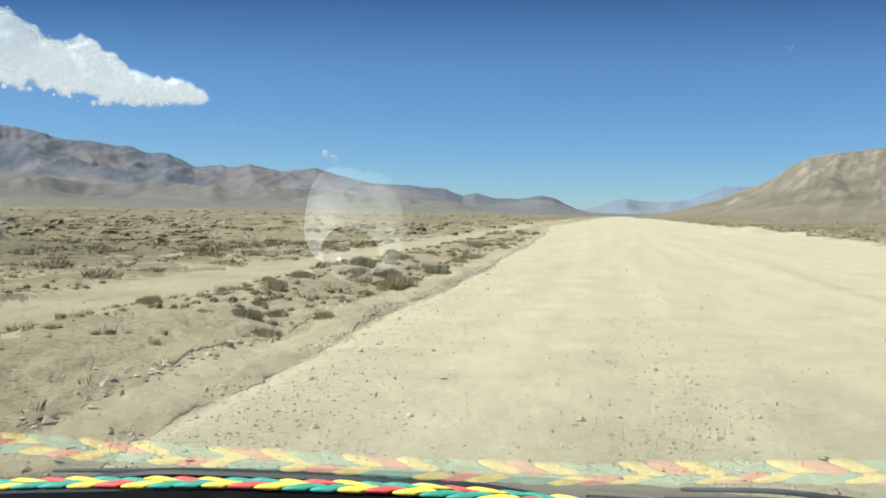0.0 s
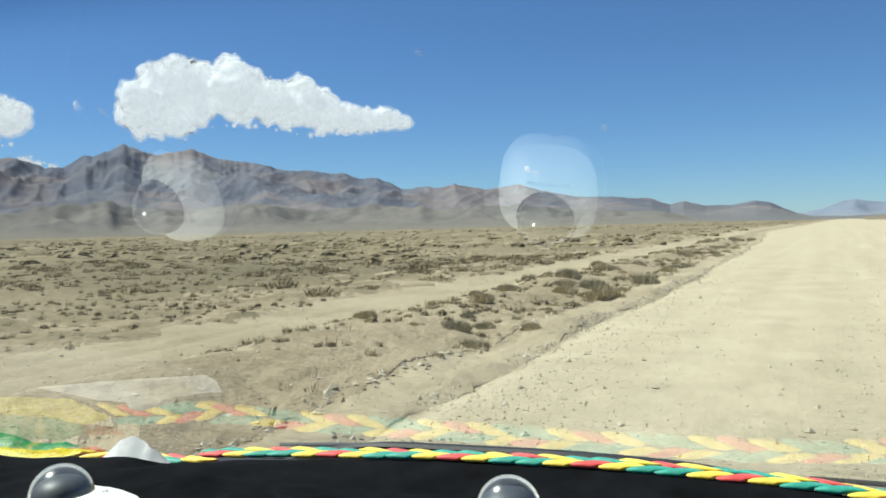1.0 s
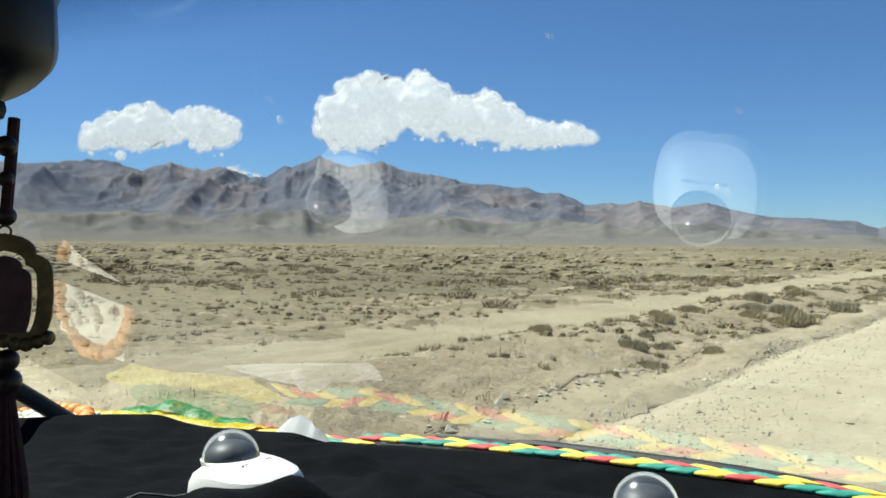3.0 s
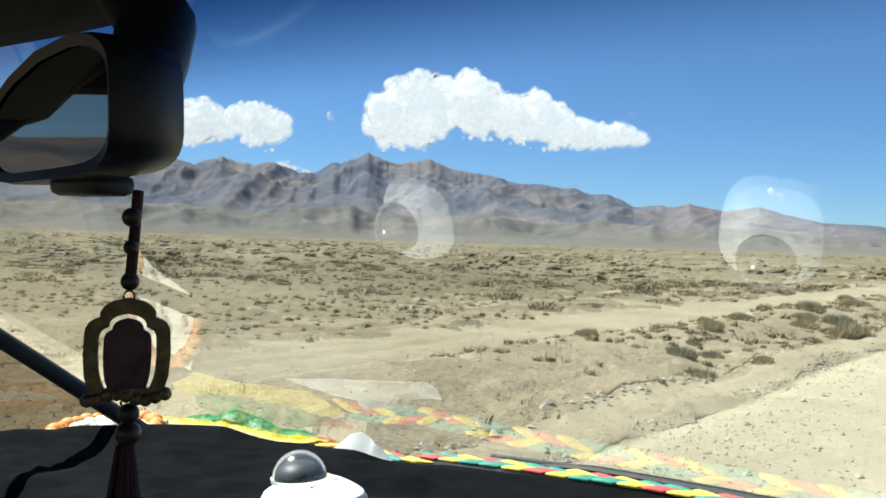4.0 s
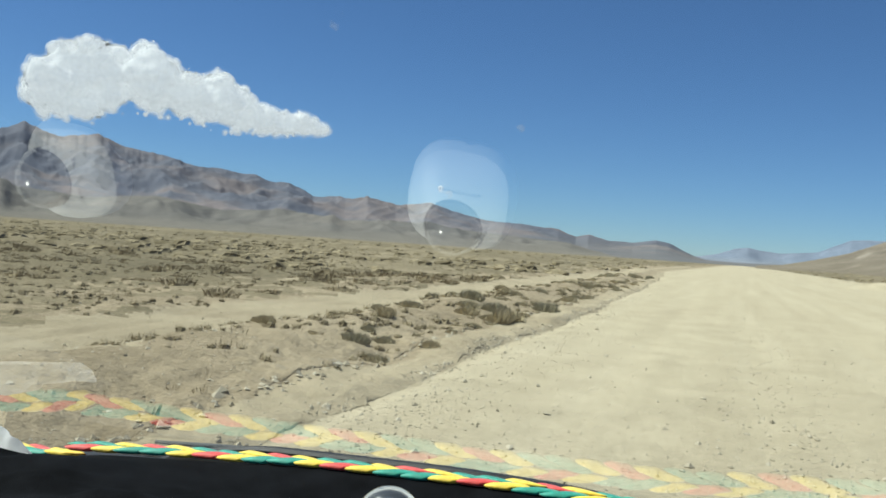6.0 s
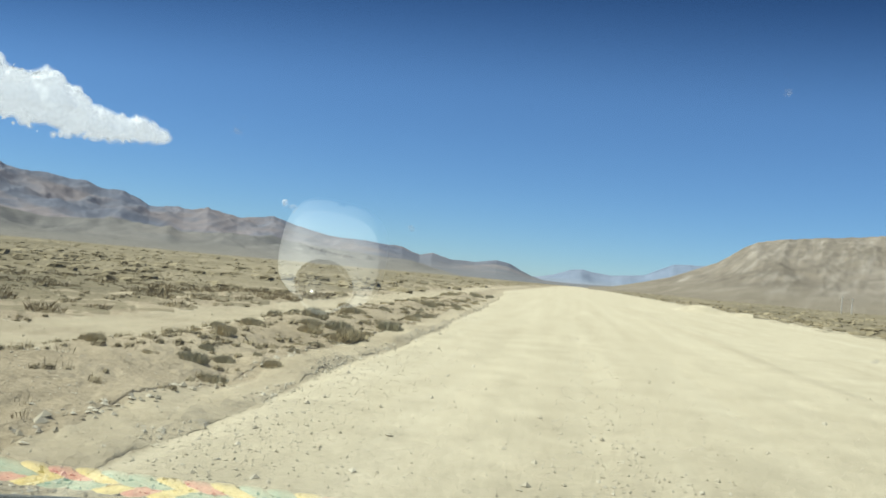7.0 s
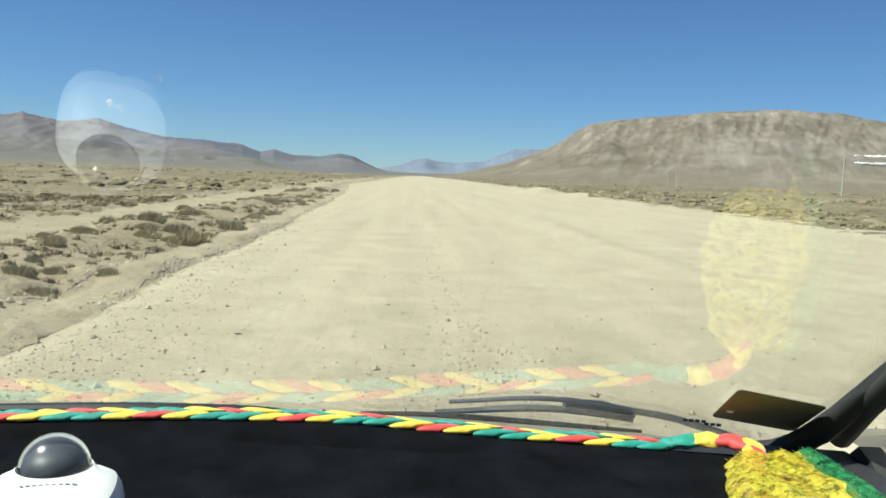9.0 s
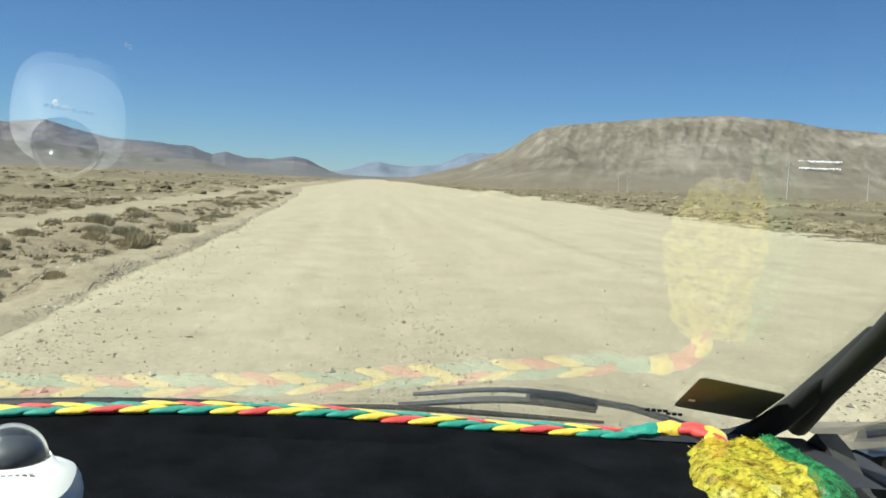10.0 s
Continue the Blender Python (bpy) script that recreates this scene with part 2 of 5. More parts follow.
MAT_CREAM = simple("cream_moulded_relief", (0.80, 0.76, 0.66), 0.6, 0, 0.1, 60)
MAT_POLE = simple("weathered_pale_pole", (0.55, 0.52, 0.46), 0.8, 0, 0.15, 2)


def satin(name, colour, see_through=0.0):
    m, t, p = material(name)
    f = noise_node(t, 160, 4, 0.6, (1, 0.25, 1))
    dark, light = tuple(c * 0.72 for c in colour), tuple(min(1, c * 1.2) for c in colour)
    t.links.new(ramp(t, f, [(0.3, dark), (0.7, light)]), p.inputs["Base Color"])
    p.inputs["Roughness"].default_value = 0.6
    p.inputs["Sheen Weight"].default_value = 0.4
    p.inputs["Alpha"].default_value = 1 - see_through
    bump(t, p, f, 0.4, 0.002)
    return m


def gauze(name, colours, thin=(0.45, 0.97)):
    """Thin bright mesh cloth, mottled where its layers cross."""
    m, t, p = material(name)
    big = ramp(t, noise_node(t, 26, 3, 0.6), [(0.32 + 0.12 * k, c) for k, c in enumerate(colours)])
    fine = ramp(t, noise_node(t, 260, 4, 0.7), [(0.3, (0.8, 0.8, 0.8)), (0.7, (1.14, 1.14, 1.1))])
    t.links.new(blend(t, "MULTIPLY", 1.0, big, fine), p.inputs["Base Color"])
    p.inputs["Roughness"].default_value = 0.38
    t.links.new(ramp(t, noise_node(t, 110, 5, 0.7), [(0.34, (thin[0],) * 3), (0.56, (thin[1],) * 3)]), p.inputs["Alpha"])
    bump(t, p, noise_node(t, 190, 4, 0.7), 0.45, 0.003)
    return m


MAT_YELLOW = satin("yellow_satin", (0.80, 0.58, 0.05))
MAT_RED = satin("red_satin", (0.62, 0.045, 0.04))
MAT_TEAL = satin("teal_green_satin", (0.01, 0.26, 0.19))
MAT_GAUZE_Y = gauze("yellow_gauze", [(0.78, 0.60, 0.03), (0.88, 0.74, 0.03), (0.90, 0.78, 0.05), (0.82, 0.74, 0.05)])
MAT_GAUZE_G = gauze("green_gauze", [(0.45, 0.42, 0.04), (0.03, 0.30, 0.07), (0.05, 0.38, 0.12), (0.02, 0.22, 0.08)])
MAT_MESH_Y = gauze("olive_yellow_mesh", [(0.36, 0.20, 0.03), (0.48, 0.38, 0.03), (0.62, 0.53, 0.05), (0.40, 0.38, 0.04)], (0.12, 0.85))
MAT_MESH_G = gauze("green_mesh", [(0.30, 0.30, 0.05), (0.02, 0.17, 0.055), (0.04, 0.24, 0.08), (0.01, 0.11, 0.04)], (0.12, 0.85))
MAT_GAUZE_R = gauze("red_gauze", [(0.50, 0.04, 0.03), (0.62, 0.06, 0.05), (0.60, 0.20, 0.05)])


def mirror_mat():
    m, t, p = material("mirror_silver")
    p.inputs["Base Color"].default_value = (0.42, 0.45, 0.47, 1)
    p.inputs["Metallic"].default_value, p.inputs["Roughness"].default_value = 1.0, 0.02
    return m


MAT_MIRROR = mirror_mat()


# ---------------------------------------------------------------- helpers for meshes
def finish(name, bm, mat, smooth=True, sharp=40.0):
    me = bpy.data.meshes.new(name)
    bm.normal_update()
    bm.to_mesh(me)
    bm.free()
    for one in (mat if isinstance(mat, (list, tuple)) else [mat]):
        me.materials.append(one)
    if smooth:
        me.shade_smooth()
        me.set_sharp_from_angle(angle=radians(sharp))
    return new(name, me)


def part(name, bm, mat, parent, label="", smooth=True, sharp=40.0):
    ob = finish(name, bm, mat, smooth, sharp)
    ob.parent = parent
    if label:
        ob["label"] = label
    return ob


def grid_mesh(name, pts, faces, mats, index=None, smooth=True):
    me = bpy.data.meshes.new(name)
    me.from_pydata(pts, [], faces)
    for one in mats:
        me.materials.append(one)
    if index is not None:
        me.polygons.foreach_set("material_index", np.asarray(index, dtype=np.int32))
    if smooth:
        me.shade_smooth()
    me.update()
    return new(name, me)


def add_box(bm, size, at=(0, 0, 0), rot=None, bevel=0.0, segments=2):
    made = bmesh.ops.create_cube(bm, size=1.0)["verts"]
    m = Matrix.Translation(at) @ (rot.to_4x4() if rot is not None else Matrix()) @ Matrix.Diagonal((*size, 1))
    bmesh.ops.transform(bm, matrix=m, verts=made)
    if bevel:
        edges = list({e for v in made for e in v.link_edges})
        bmesh.ops.bevel(bm, geom=edges, offset=bevel, segments=segments, affect="EDGES", profile=0.5)


def add_tube(bm, path, radius, sides=8, cap=True, flat=1.0):
    """A tube along the points; radius is a number or a function of 0..1. flat squeezes it upright."""
    rings, n = [], len(path)
    for i, p in enumerate(path):
        a, b = path[max(0, i - 1)], path[min(n - 1, i + 1)]
        d = (Vector(b) - Vector(a)).normalized()
        s = d.cross(Vector((0, 0, 1)))
        s = s.normalized() if s.length > 1e-4 else Vector((1, 0, 0))
        u = s.cross(d).normalized()
        r = radius(i / max(1, n - 1)) if callable(radius) else radius
        rings.append([bm.verts.new(Vector(p) + s * r * math.cos(k * math.tau / sides) + u * r * flat * math.sin(k * math.tau / sides)) for k in range(sides)])
    for a, b in zip(rings, rings[1:]):
        for k in range(sides):
            bm.faces.new((a[k], a[(k + 1) % sides], b[(k + 1) % sides], b[k]))
    if cap:
        bm.faces.new(rings[0][::-1])
        bm.faces.new(rings[-1])


def add_lathe(bm, profile, steps=32, at=(0, 0, 0), sx=1.0, sy=1.0):
    """Turns (radius, height) pairs about z."""
    rings = []
    for r, z in profile:
        if r < 1e-5:
            rings.append([bm.verts.new((at[0], at[1], at[2] + z))])
        else:
            rings.append([bm.verts.new((at[0] + sx * r * math.cos(k * math.tau / steps), at[1] + sy * r * math.sin(k * math.tau / steps), at[2] + z)) for k in range(steps)])
    for a, b in zip(rings, rings[1:]):
        for k in range(steps):
            j = (k + 1) % steps
            if len(a) == 1 and len(b) == 1:
                continue
            if len(a) == 1:
                bm.faces.new((a[0], b[j], b[k]))
            elif len(b) == 1:
                bm.faces.new((a[k], a[j], b[0]))
            else:
                bm.faces.new((a[k], a[j], b[j], b[k]))


def add_slab(bm, outline, thick, m=None):
    """A flat plate: an outline of (x, y) pairs, from z 0 to thick, placed by the matrix m."""
    m = m or Matrix()
    lo = [bm.verts.new(m @ Vector((x, y, 0))) for x, y in outline]
    hi = [bm.verts.new(m @ Vector((x, y, thick))) for x, y in outline]
    n = len(outline)
    bm.faces.new(lo[::-1])
    bm.faces.new(hi)
    for k in range(n):
        j = (k + 1) % n
        bm.faces.new((lo[k], lo[j], hi[j], hi[k]))


def value_noise(x, y, seed=0):
    """Smooth noise in 0..1 on arrays."""
    xi, yi = np.floor(x).astype(np.int64), np.floor(y).astype(np.int64)
    fx, fy = x - xi, y - yi
    fx, fy = fx * fx * fx * (fx * (fx * 6 - 15) + 10), fy * fy * fy * (fy * (fy * 6 - 15) + 10)

    def h(a, b):
        v = (a * 374761393 + b * 668265263 + seed * 1442695041) & 0x7FFFFFFF
        v = ((v ^ (v >> 13)) * 1274126177) & 0x7FFFFFFF
        return ((v ^ (v >> 16)) & 0xFFFF) / 65535.0
    a = h(xi, yi) * (1 - fx) + h(xi + 1, yi) * fx
    b = h(xi, yi + 1) * (1 - fx) + h(xi + 1, yi + 1) * fx
    return a * (1 - fy) + b * fy


def fbm(x, y, octaves=4, seed=0, ridged=False):
    s, a, tot = 0.0, 1.0, 0.0
    for o in range(octaves):
        n = value_noise(x * 2 ** o + 17.3 * o, y * 2 ** o - 9.1 * o, seed + o)
        s = s + a * ((1 - np.abs(2 * n - 1)) if ridged else n)
        tot += a
        a *= 0.5
    return s / tot


def step(a, b, v):
    u = np.clip((v - a) / (b - a), 0, 1)
    return u * u * (3 - 2 * u)


# ---------------------------------------------------------------- the ground
EDGE_LEFT, EDGE_RIGHT, FLAT_RIGHT = -3.05, 4.9, 18.5


def left_edge(y):
    return EDGE_LEFT + 0.08 * np.sin(y * 0.31 + 1.0) + 0.05 * np.sin(y * 0.83) - 0.018 * np.clip(y, 0, 110) - 0.0003 * np.clip(y, 0, 110) ** 2


def track_line(y):
    return -8.5 - 0.022 * y + 0.25 * np.sin(y * 0.07 + 0.5)


def ground_height(x, y):
    d = left_edge(y) - x                       # metres left of the road's edge
    e = x - (EDGE_RIGHT + 0.25 * np.sin(y * 0.21))
    r = np.hypot(x, y)
    h = 0.012 * (fbm(x * 1.7, y * 0.35, 3, 3) - 0.5) * (1 - step(4, 6, np.abs(x)))
    for rut in (-1.55, 0.15, 2.2, 3.6):        # wheel ruts of the road
        h = h - 0.010 * np.exp(-((x - rut - 0.12 * np.sin(y * 0.11)) / 0.22) ** 2)
    rough = fbm(x * 1.6, y * 1.6, 4, 11) - 0.5
    ragged = d + 0.34 * (fbm(x * 1.3, y * 1.3, 3, 15) - 0.5)
    lip = 0.03 * step(0.06, 0.32, d + 0.2 * (fbm(x * 2.1, y * 1.1, 3, 17) - 0.5)) + 0.035 * step(0.80, 1.14, ragged) * (1 - step(1.6, 3.0, d)) + np.exp(-((d - 0.95) / 0.25) ** 2) * 0.05 * rough
    groove = np.exp(-((d - 0.03) / 0.13) ** 2) * 0.03 * (1 + rough)
    left = step(0, 0.5, d)
    bank = -0.06 * step(0.6, 1.8, d) + 0.22 * step(1.0, 2.6, d) * (1 - step(3.2, 4.8, d)) * (0.5 + fbm(x * 0.3, y * 0.3, 2, 5))
    away = step(6, 40, d)
    mounds = left * (rough * 0.12 + (fbm(x * 5.0, y * 5.0, 2, 61) - 0.5) * 0.035 + (fbm(x * 0.38, y * 0.38, 3, 21) - 0.5) * (0.22 + 0.45 * away) + (fbm(x * 0.02, y * 0.02, 2, 8) - 0.5) * 2.2 * away)
    across = x - track_line(y) - 0.1 * np.sin(y * 0.4)
    tr = np.exp(-(across / 1.6) ** 4)          # the side track, with its two pairs of ruts
    ruts = sum(np.exp(-((across - c) / 0.16) ** 2) for c in (-1.15, -0.5, 0.45, 1.1)) * (0.5 + fbm(x * 0.8, y * 0.3, 2, 23))
    h = h + lip - groove + left * bank + mounds * (1 - 0.8 * tr) - left * (0.05 * tr + 0.045 * tr * ruts)
    right = step(0, 0.8, e)
    scrub = step(FLAT_RIGHT - EDGE_RIGHT, FLAT_RIGHT - EDGE_RIGHT + 12, e)
    h = h + np.exp(-((e - 0.3) / 0.6) ** 2) * (0.012 + 0.03 * rough) + right * (rough * 0.015 - 0.04)
    h = h + scrub * ((fbm(x * 0.35, y * 0.35, 3, 31) - 0.5) * 0.6 + (fbm(x * 0.02, y * 0.02, 2, 9) - 0.5) * 2.0)
    h = h + 0.8 * np.exp(-((x - 13.0) / 2.2) ** 2 - ((y - 90.0) / 2.0) ** 2) + 0.5 * np.exp(-((x - 17.0) / 1.4) ** 2 - ((y - 87.0) / 1.4) ** 2)
    far = step(500, 2200, r)
    return h * (1 - 0.7 * far) - 1.5 * far


def polar_angles(front, n_front, n_back):
    a = np.linspace(front[0], front[1], n_front)
    b = np.linspace(front[1], front[0] + 360, n_back + 2)[1:-1]
    return np.radians(np.concatenate([a, b]))


def polar_faces(n_rings, n_ang):
    i, k = np.meshgrid(np.arange(n_rings - 1), np.arange(n_ang), indexing="ij")
    j = (k + 1) % n_ang
    return np.stack([i * n_ang + k, (i + 1) * n_ang + k, (i + 1) * n_ang + j, i * n_ang + j], -1).reshape(-1, 4)


def build_ground():
    ang = polar_angles((-42, 82), 520, 90)     # degrees left of the road
    rad = np.concatenate([[0.02, 0.8], 2.0 * 1.0105 ** np.arange(0, 210), 18.0 * 1.02 ** np.arange(0, 281)])
    rr, aa = np.meshgrid(rad, ang, indexing="ij")
    x, y = -rr * np.sin(aa), rr * np.cos(aa)
    z = ground_height(x, y)
    pts = np.stack([x, y, z], -1).reshape(-1, 3)
    faces = polar_faces(len(rad), len(ang))
    c = pts[faces].mean(1)
    cx, cy = c[:, 0], c[:, 1]
    jag = (fbm(cx * 0.9, cy * 0.9, 3, 41) - 0.5)
    jag = jag + 0.45 * (fbm(cx * 4.0, cy * 4.0, 3, 43) - 0.5)
    d = left_edge(cy) - cx
    on_road = (d < 0.08 + 0.1 * jag) & (cx < EDGE_RIGHT + 0.5 * jag) & (cy < 900)
    kind = np.zeros(len(faces), int)
    kind[(cx > 0) & (cx < FLAT_RIGHT + 8 * jag)] = 3
    kind[(d < 0.92 + 0.5 * jag) & (d > -1)] = 2
    kind[(d > 9 + 14 * jag) | (cx > FLAT_RIGHT + 8 * jag)] = 1
    kind[(np.abs(cx - track_line(cy)) < 1.75 + 1.2 * jag) & (d > 2) & (cy > 4 + 3 * jag) & (cy < 300)] = 2
    fields = tagged(grid_mesh("ground", pts.tolist(), faces[~on_road].tolist(), [MAT_SAND, MAT_SCRUB, MAT_TRACK, MAT_ROAD], kind[~on_road]),
                    "dry sandy plain with scrub and pale wheel tracks", "ground", kind="structure")
    way = tagged(grid_mesh("road", pts.tolist(), faces[on_road].tolist(), [MAT_ROAD]),
                 "wide pale dirt road of packed gravel", "road", kind="structure")
    return fields, way


build_ground()


def build_scarp(name, off, rise, mat, seed, label):
    """A broken little step along the verge: a crumbled lip, sheer on the road's side."""
    y = 3.0 * 1.0042 ** np.arange(0, 760)
    n1, n2 = fbm(y * 2.3, y * 0 + 1.0, 4, seed), fbm(y * 5.1, y * 0 + 4.0, 3, seed + 2)
    wander = 0.28 * (fbm(y * 0.5, y * 0 + 7.0, 3, seed + 5) - 0.5) + 0.16 * (n1 - 0.5)
    tall = rise * np.clip(3.0 * (n1 - 0.34), 0.02, 1.3)
    cols = []
    for d, z in ((0.50, -0.012), (0.22, 0.35), (0.06, 0.95), (0.0, 1.0), (-0.012, 0.55), (-0.03, -0.25)):
        jit = 0.03 * (n2 - 0.5) if abs(d) < 0.1 else 0.0
        x = left_edge(y) - off - wander - d + jit
        cols.append(np.stack([x, y, ground_height(x, y) + (tall * z if z > 0 else 0 * y + z * 0.1) + (0.012 * (n2 - 0.5) if 0 < z else 0)], -1))
    pts = np.stack(cols, 1)
    w, n = pts.shape[1], len(y)
    i, k = np.meshgrid(np.arange(n - 1), np.arange(w - 1), indexing="ij")
    faces = np.stack([i * w + k, i * w + k + 1, (i + 1) * w + k + 1, (i + 1) * w + k], -1).reshape(-1, 4)
    tagged(grid_mesh(name, pts.reshape(-1, 3).tolist(), faces.tolist(), [mat], smooth=False), label, "verge", kind="structure")


build_scarp("verge_edge", 0.10, 0.016, MAT_TRACK, 131, "crumbled sandy edge beside the dirt road")
build_scarp("bank_edge", 1.00, 0.016, MAT_SAND, 151, "broken earth step below the scrubby bank")


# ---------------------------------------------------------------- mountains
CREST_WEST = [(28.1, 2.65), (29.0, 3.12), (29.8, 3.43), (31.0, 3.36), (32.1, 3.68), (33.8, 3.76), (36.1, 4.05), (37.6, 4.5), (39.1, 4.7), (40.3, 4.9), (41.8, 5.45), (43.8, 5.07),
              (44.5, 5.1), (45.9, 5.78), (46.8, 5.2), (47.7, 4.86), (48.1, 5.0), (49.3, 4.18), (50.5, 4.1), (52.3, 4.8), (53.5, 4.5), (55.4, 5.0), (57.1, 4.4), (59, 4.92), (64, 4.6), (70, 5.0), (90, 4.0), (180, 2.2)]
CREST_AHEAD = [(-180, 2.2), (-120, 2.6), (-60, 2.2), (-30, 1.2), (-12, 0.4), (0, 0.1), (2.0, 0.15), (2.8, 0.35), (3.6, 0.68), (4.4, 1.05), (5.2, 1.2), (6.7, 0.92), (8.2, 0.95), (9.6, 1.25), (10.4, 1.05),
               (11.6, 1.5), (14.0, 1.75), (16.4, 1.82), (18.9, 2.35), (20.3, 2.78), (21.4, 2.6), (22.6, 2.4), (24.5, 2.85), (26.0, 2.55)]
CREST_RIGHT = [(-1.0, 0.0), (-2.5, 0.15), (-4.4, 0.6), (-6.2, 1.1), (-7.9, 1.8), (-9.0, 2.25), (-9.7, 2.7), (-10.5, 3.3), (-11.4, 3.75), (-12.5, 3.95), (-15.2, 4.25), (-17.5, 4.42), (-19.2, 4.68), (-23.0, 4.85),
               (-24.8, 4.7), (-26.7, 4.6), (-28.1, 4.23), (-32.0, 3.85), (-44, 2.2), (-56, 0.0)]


def ridge_range(name, crest, near, top, far, angles, rings, mat, seed, relief, gully, label, ribs=1.0, flutes=0.0, skew=0.0, crags=0.0):
    ca = np.array([c[0] for c in sorted(crest)])
    ce = np.array([c[1] for c in sorted(crest)])
    ang = np.radians(angles)
    rad = np.concatenate([np.linspace(near, top, rings), np.linspace(top, far, rings // 3)[1:]])
    rr, aa = np.meshgrid(rad, ang, indexing="ij")
    x, y = -rr * np.sin(aa), rr * np.cos(aa)
    el = np.interp(np.degrees(aa), ca, ce)
    crest_h = top * np.tan(np.radians(el)) + EYE
    u = np.clip((rr - near) / (top - near), 0, 1)
    v = np.clip((rr - top) / (far - top), 0, 1)
    rise = np.where(rr <= top, 0.5 * u + 0.5 * u * u * (3 - 2 * u), 1 - 0.5 * v)
    n = fbm(x / gully, y / gully, 5, seed, ridged=True)
    # spurs that run down the slope
    s = fbm(np.degrees(aa) * ribs + 0.3 * n + u * skew, rr / (gully * 2.2), 3, seed + 7, ridged=True)
    cut = np.sin(np.pi * np.clip(u, 0, 1)) ** 0.8
    n2 = fbm(x / gully * 2.7 + n, y / gully * 2.7 - n, 4, seed + 13, ridged=True)
    n3 = fbm(x / gully * 7.5 + 2 * n2, y / gully * 7.5, 4, seed + 29, ridged=True)
    h = crest_h * rise * (1 + relief * cut * ((n3 - 0.62) * crags + (n - 0.62) * 1.4 + (n2 - 0.62) * 0.75 + (s - 0.62) * 1.0))
    lean = np.degrees(aa) * 1.35 + (rr - near) / (top - near) * 1.6      # narrow gullies that slant down the upper slope
    h = h * (1 + flutes * step(0.25, 0.5, u) * step(1.0, 0.8, u) * (fbm(lean, rr * 0.0015, 3, seed + 19, ridged=True) - 0.6))
    h = h + crest_h * (0.016 if top > 1000 else 0.007) * (fbm(np.degrees(aa) * 3.1, rr * 0 + 3.0, 4, seed + 3) - 0.5) * 2 * step(0.6, 1.0, u)
    h = h * step(0.0, 0.05, u) - 3.0 * (1 - step(0, 0.08, u))
    pts = np.stack([x, y, h], -1).reshape(-1, 3)
    i, k = np.meshgrid(np.arange(len(rad) - 1), np.arange(len(ang) - 1), indexing="ij")
    w = len(ang)
    faces = np.stack([i * w + k, (i + 1) * w + k, (i + 1) * w + k + 1, i * w + k + 1], -1).reshape(-1, 4)
    return tagged(grid_mesh(name, pts.tolist(), faces.tolist(), [mat]), label, "mountains", kind="structure")


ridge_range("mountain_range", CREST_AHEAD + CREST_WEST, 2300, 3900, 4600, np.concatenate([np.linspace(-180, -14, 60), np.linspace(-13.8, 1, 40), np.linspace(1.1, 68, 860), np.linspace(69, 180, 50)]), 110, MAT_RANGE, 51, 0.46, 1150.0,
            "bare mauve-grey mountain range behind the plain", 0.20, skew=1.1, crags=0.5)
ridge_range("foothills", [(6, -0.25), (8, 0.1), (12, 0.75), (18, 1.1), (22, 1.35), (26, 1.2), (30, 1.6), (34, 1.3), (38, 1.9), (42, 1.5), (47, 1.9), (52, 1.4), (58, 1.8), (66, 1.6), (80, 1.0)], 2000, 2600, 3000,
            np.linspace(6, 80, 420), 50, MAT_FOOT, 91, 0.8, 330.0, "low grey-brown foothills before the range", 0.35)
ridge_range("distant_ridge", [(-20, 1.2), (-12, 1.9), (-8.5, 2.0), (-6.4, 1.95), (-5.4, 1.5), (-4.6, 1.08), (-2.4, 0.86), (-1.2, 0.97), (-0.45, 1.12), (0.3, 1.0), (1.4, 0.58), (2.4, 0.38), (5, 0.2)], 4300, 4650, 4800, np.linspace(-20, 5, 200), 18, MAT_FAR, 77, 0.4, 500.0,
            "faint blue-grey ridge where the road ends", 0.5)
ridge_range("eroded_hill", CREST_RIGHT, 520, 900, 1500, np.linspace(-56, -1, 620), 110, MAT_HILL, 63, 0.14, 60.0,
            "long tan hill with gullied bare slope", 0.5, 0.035)


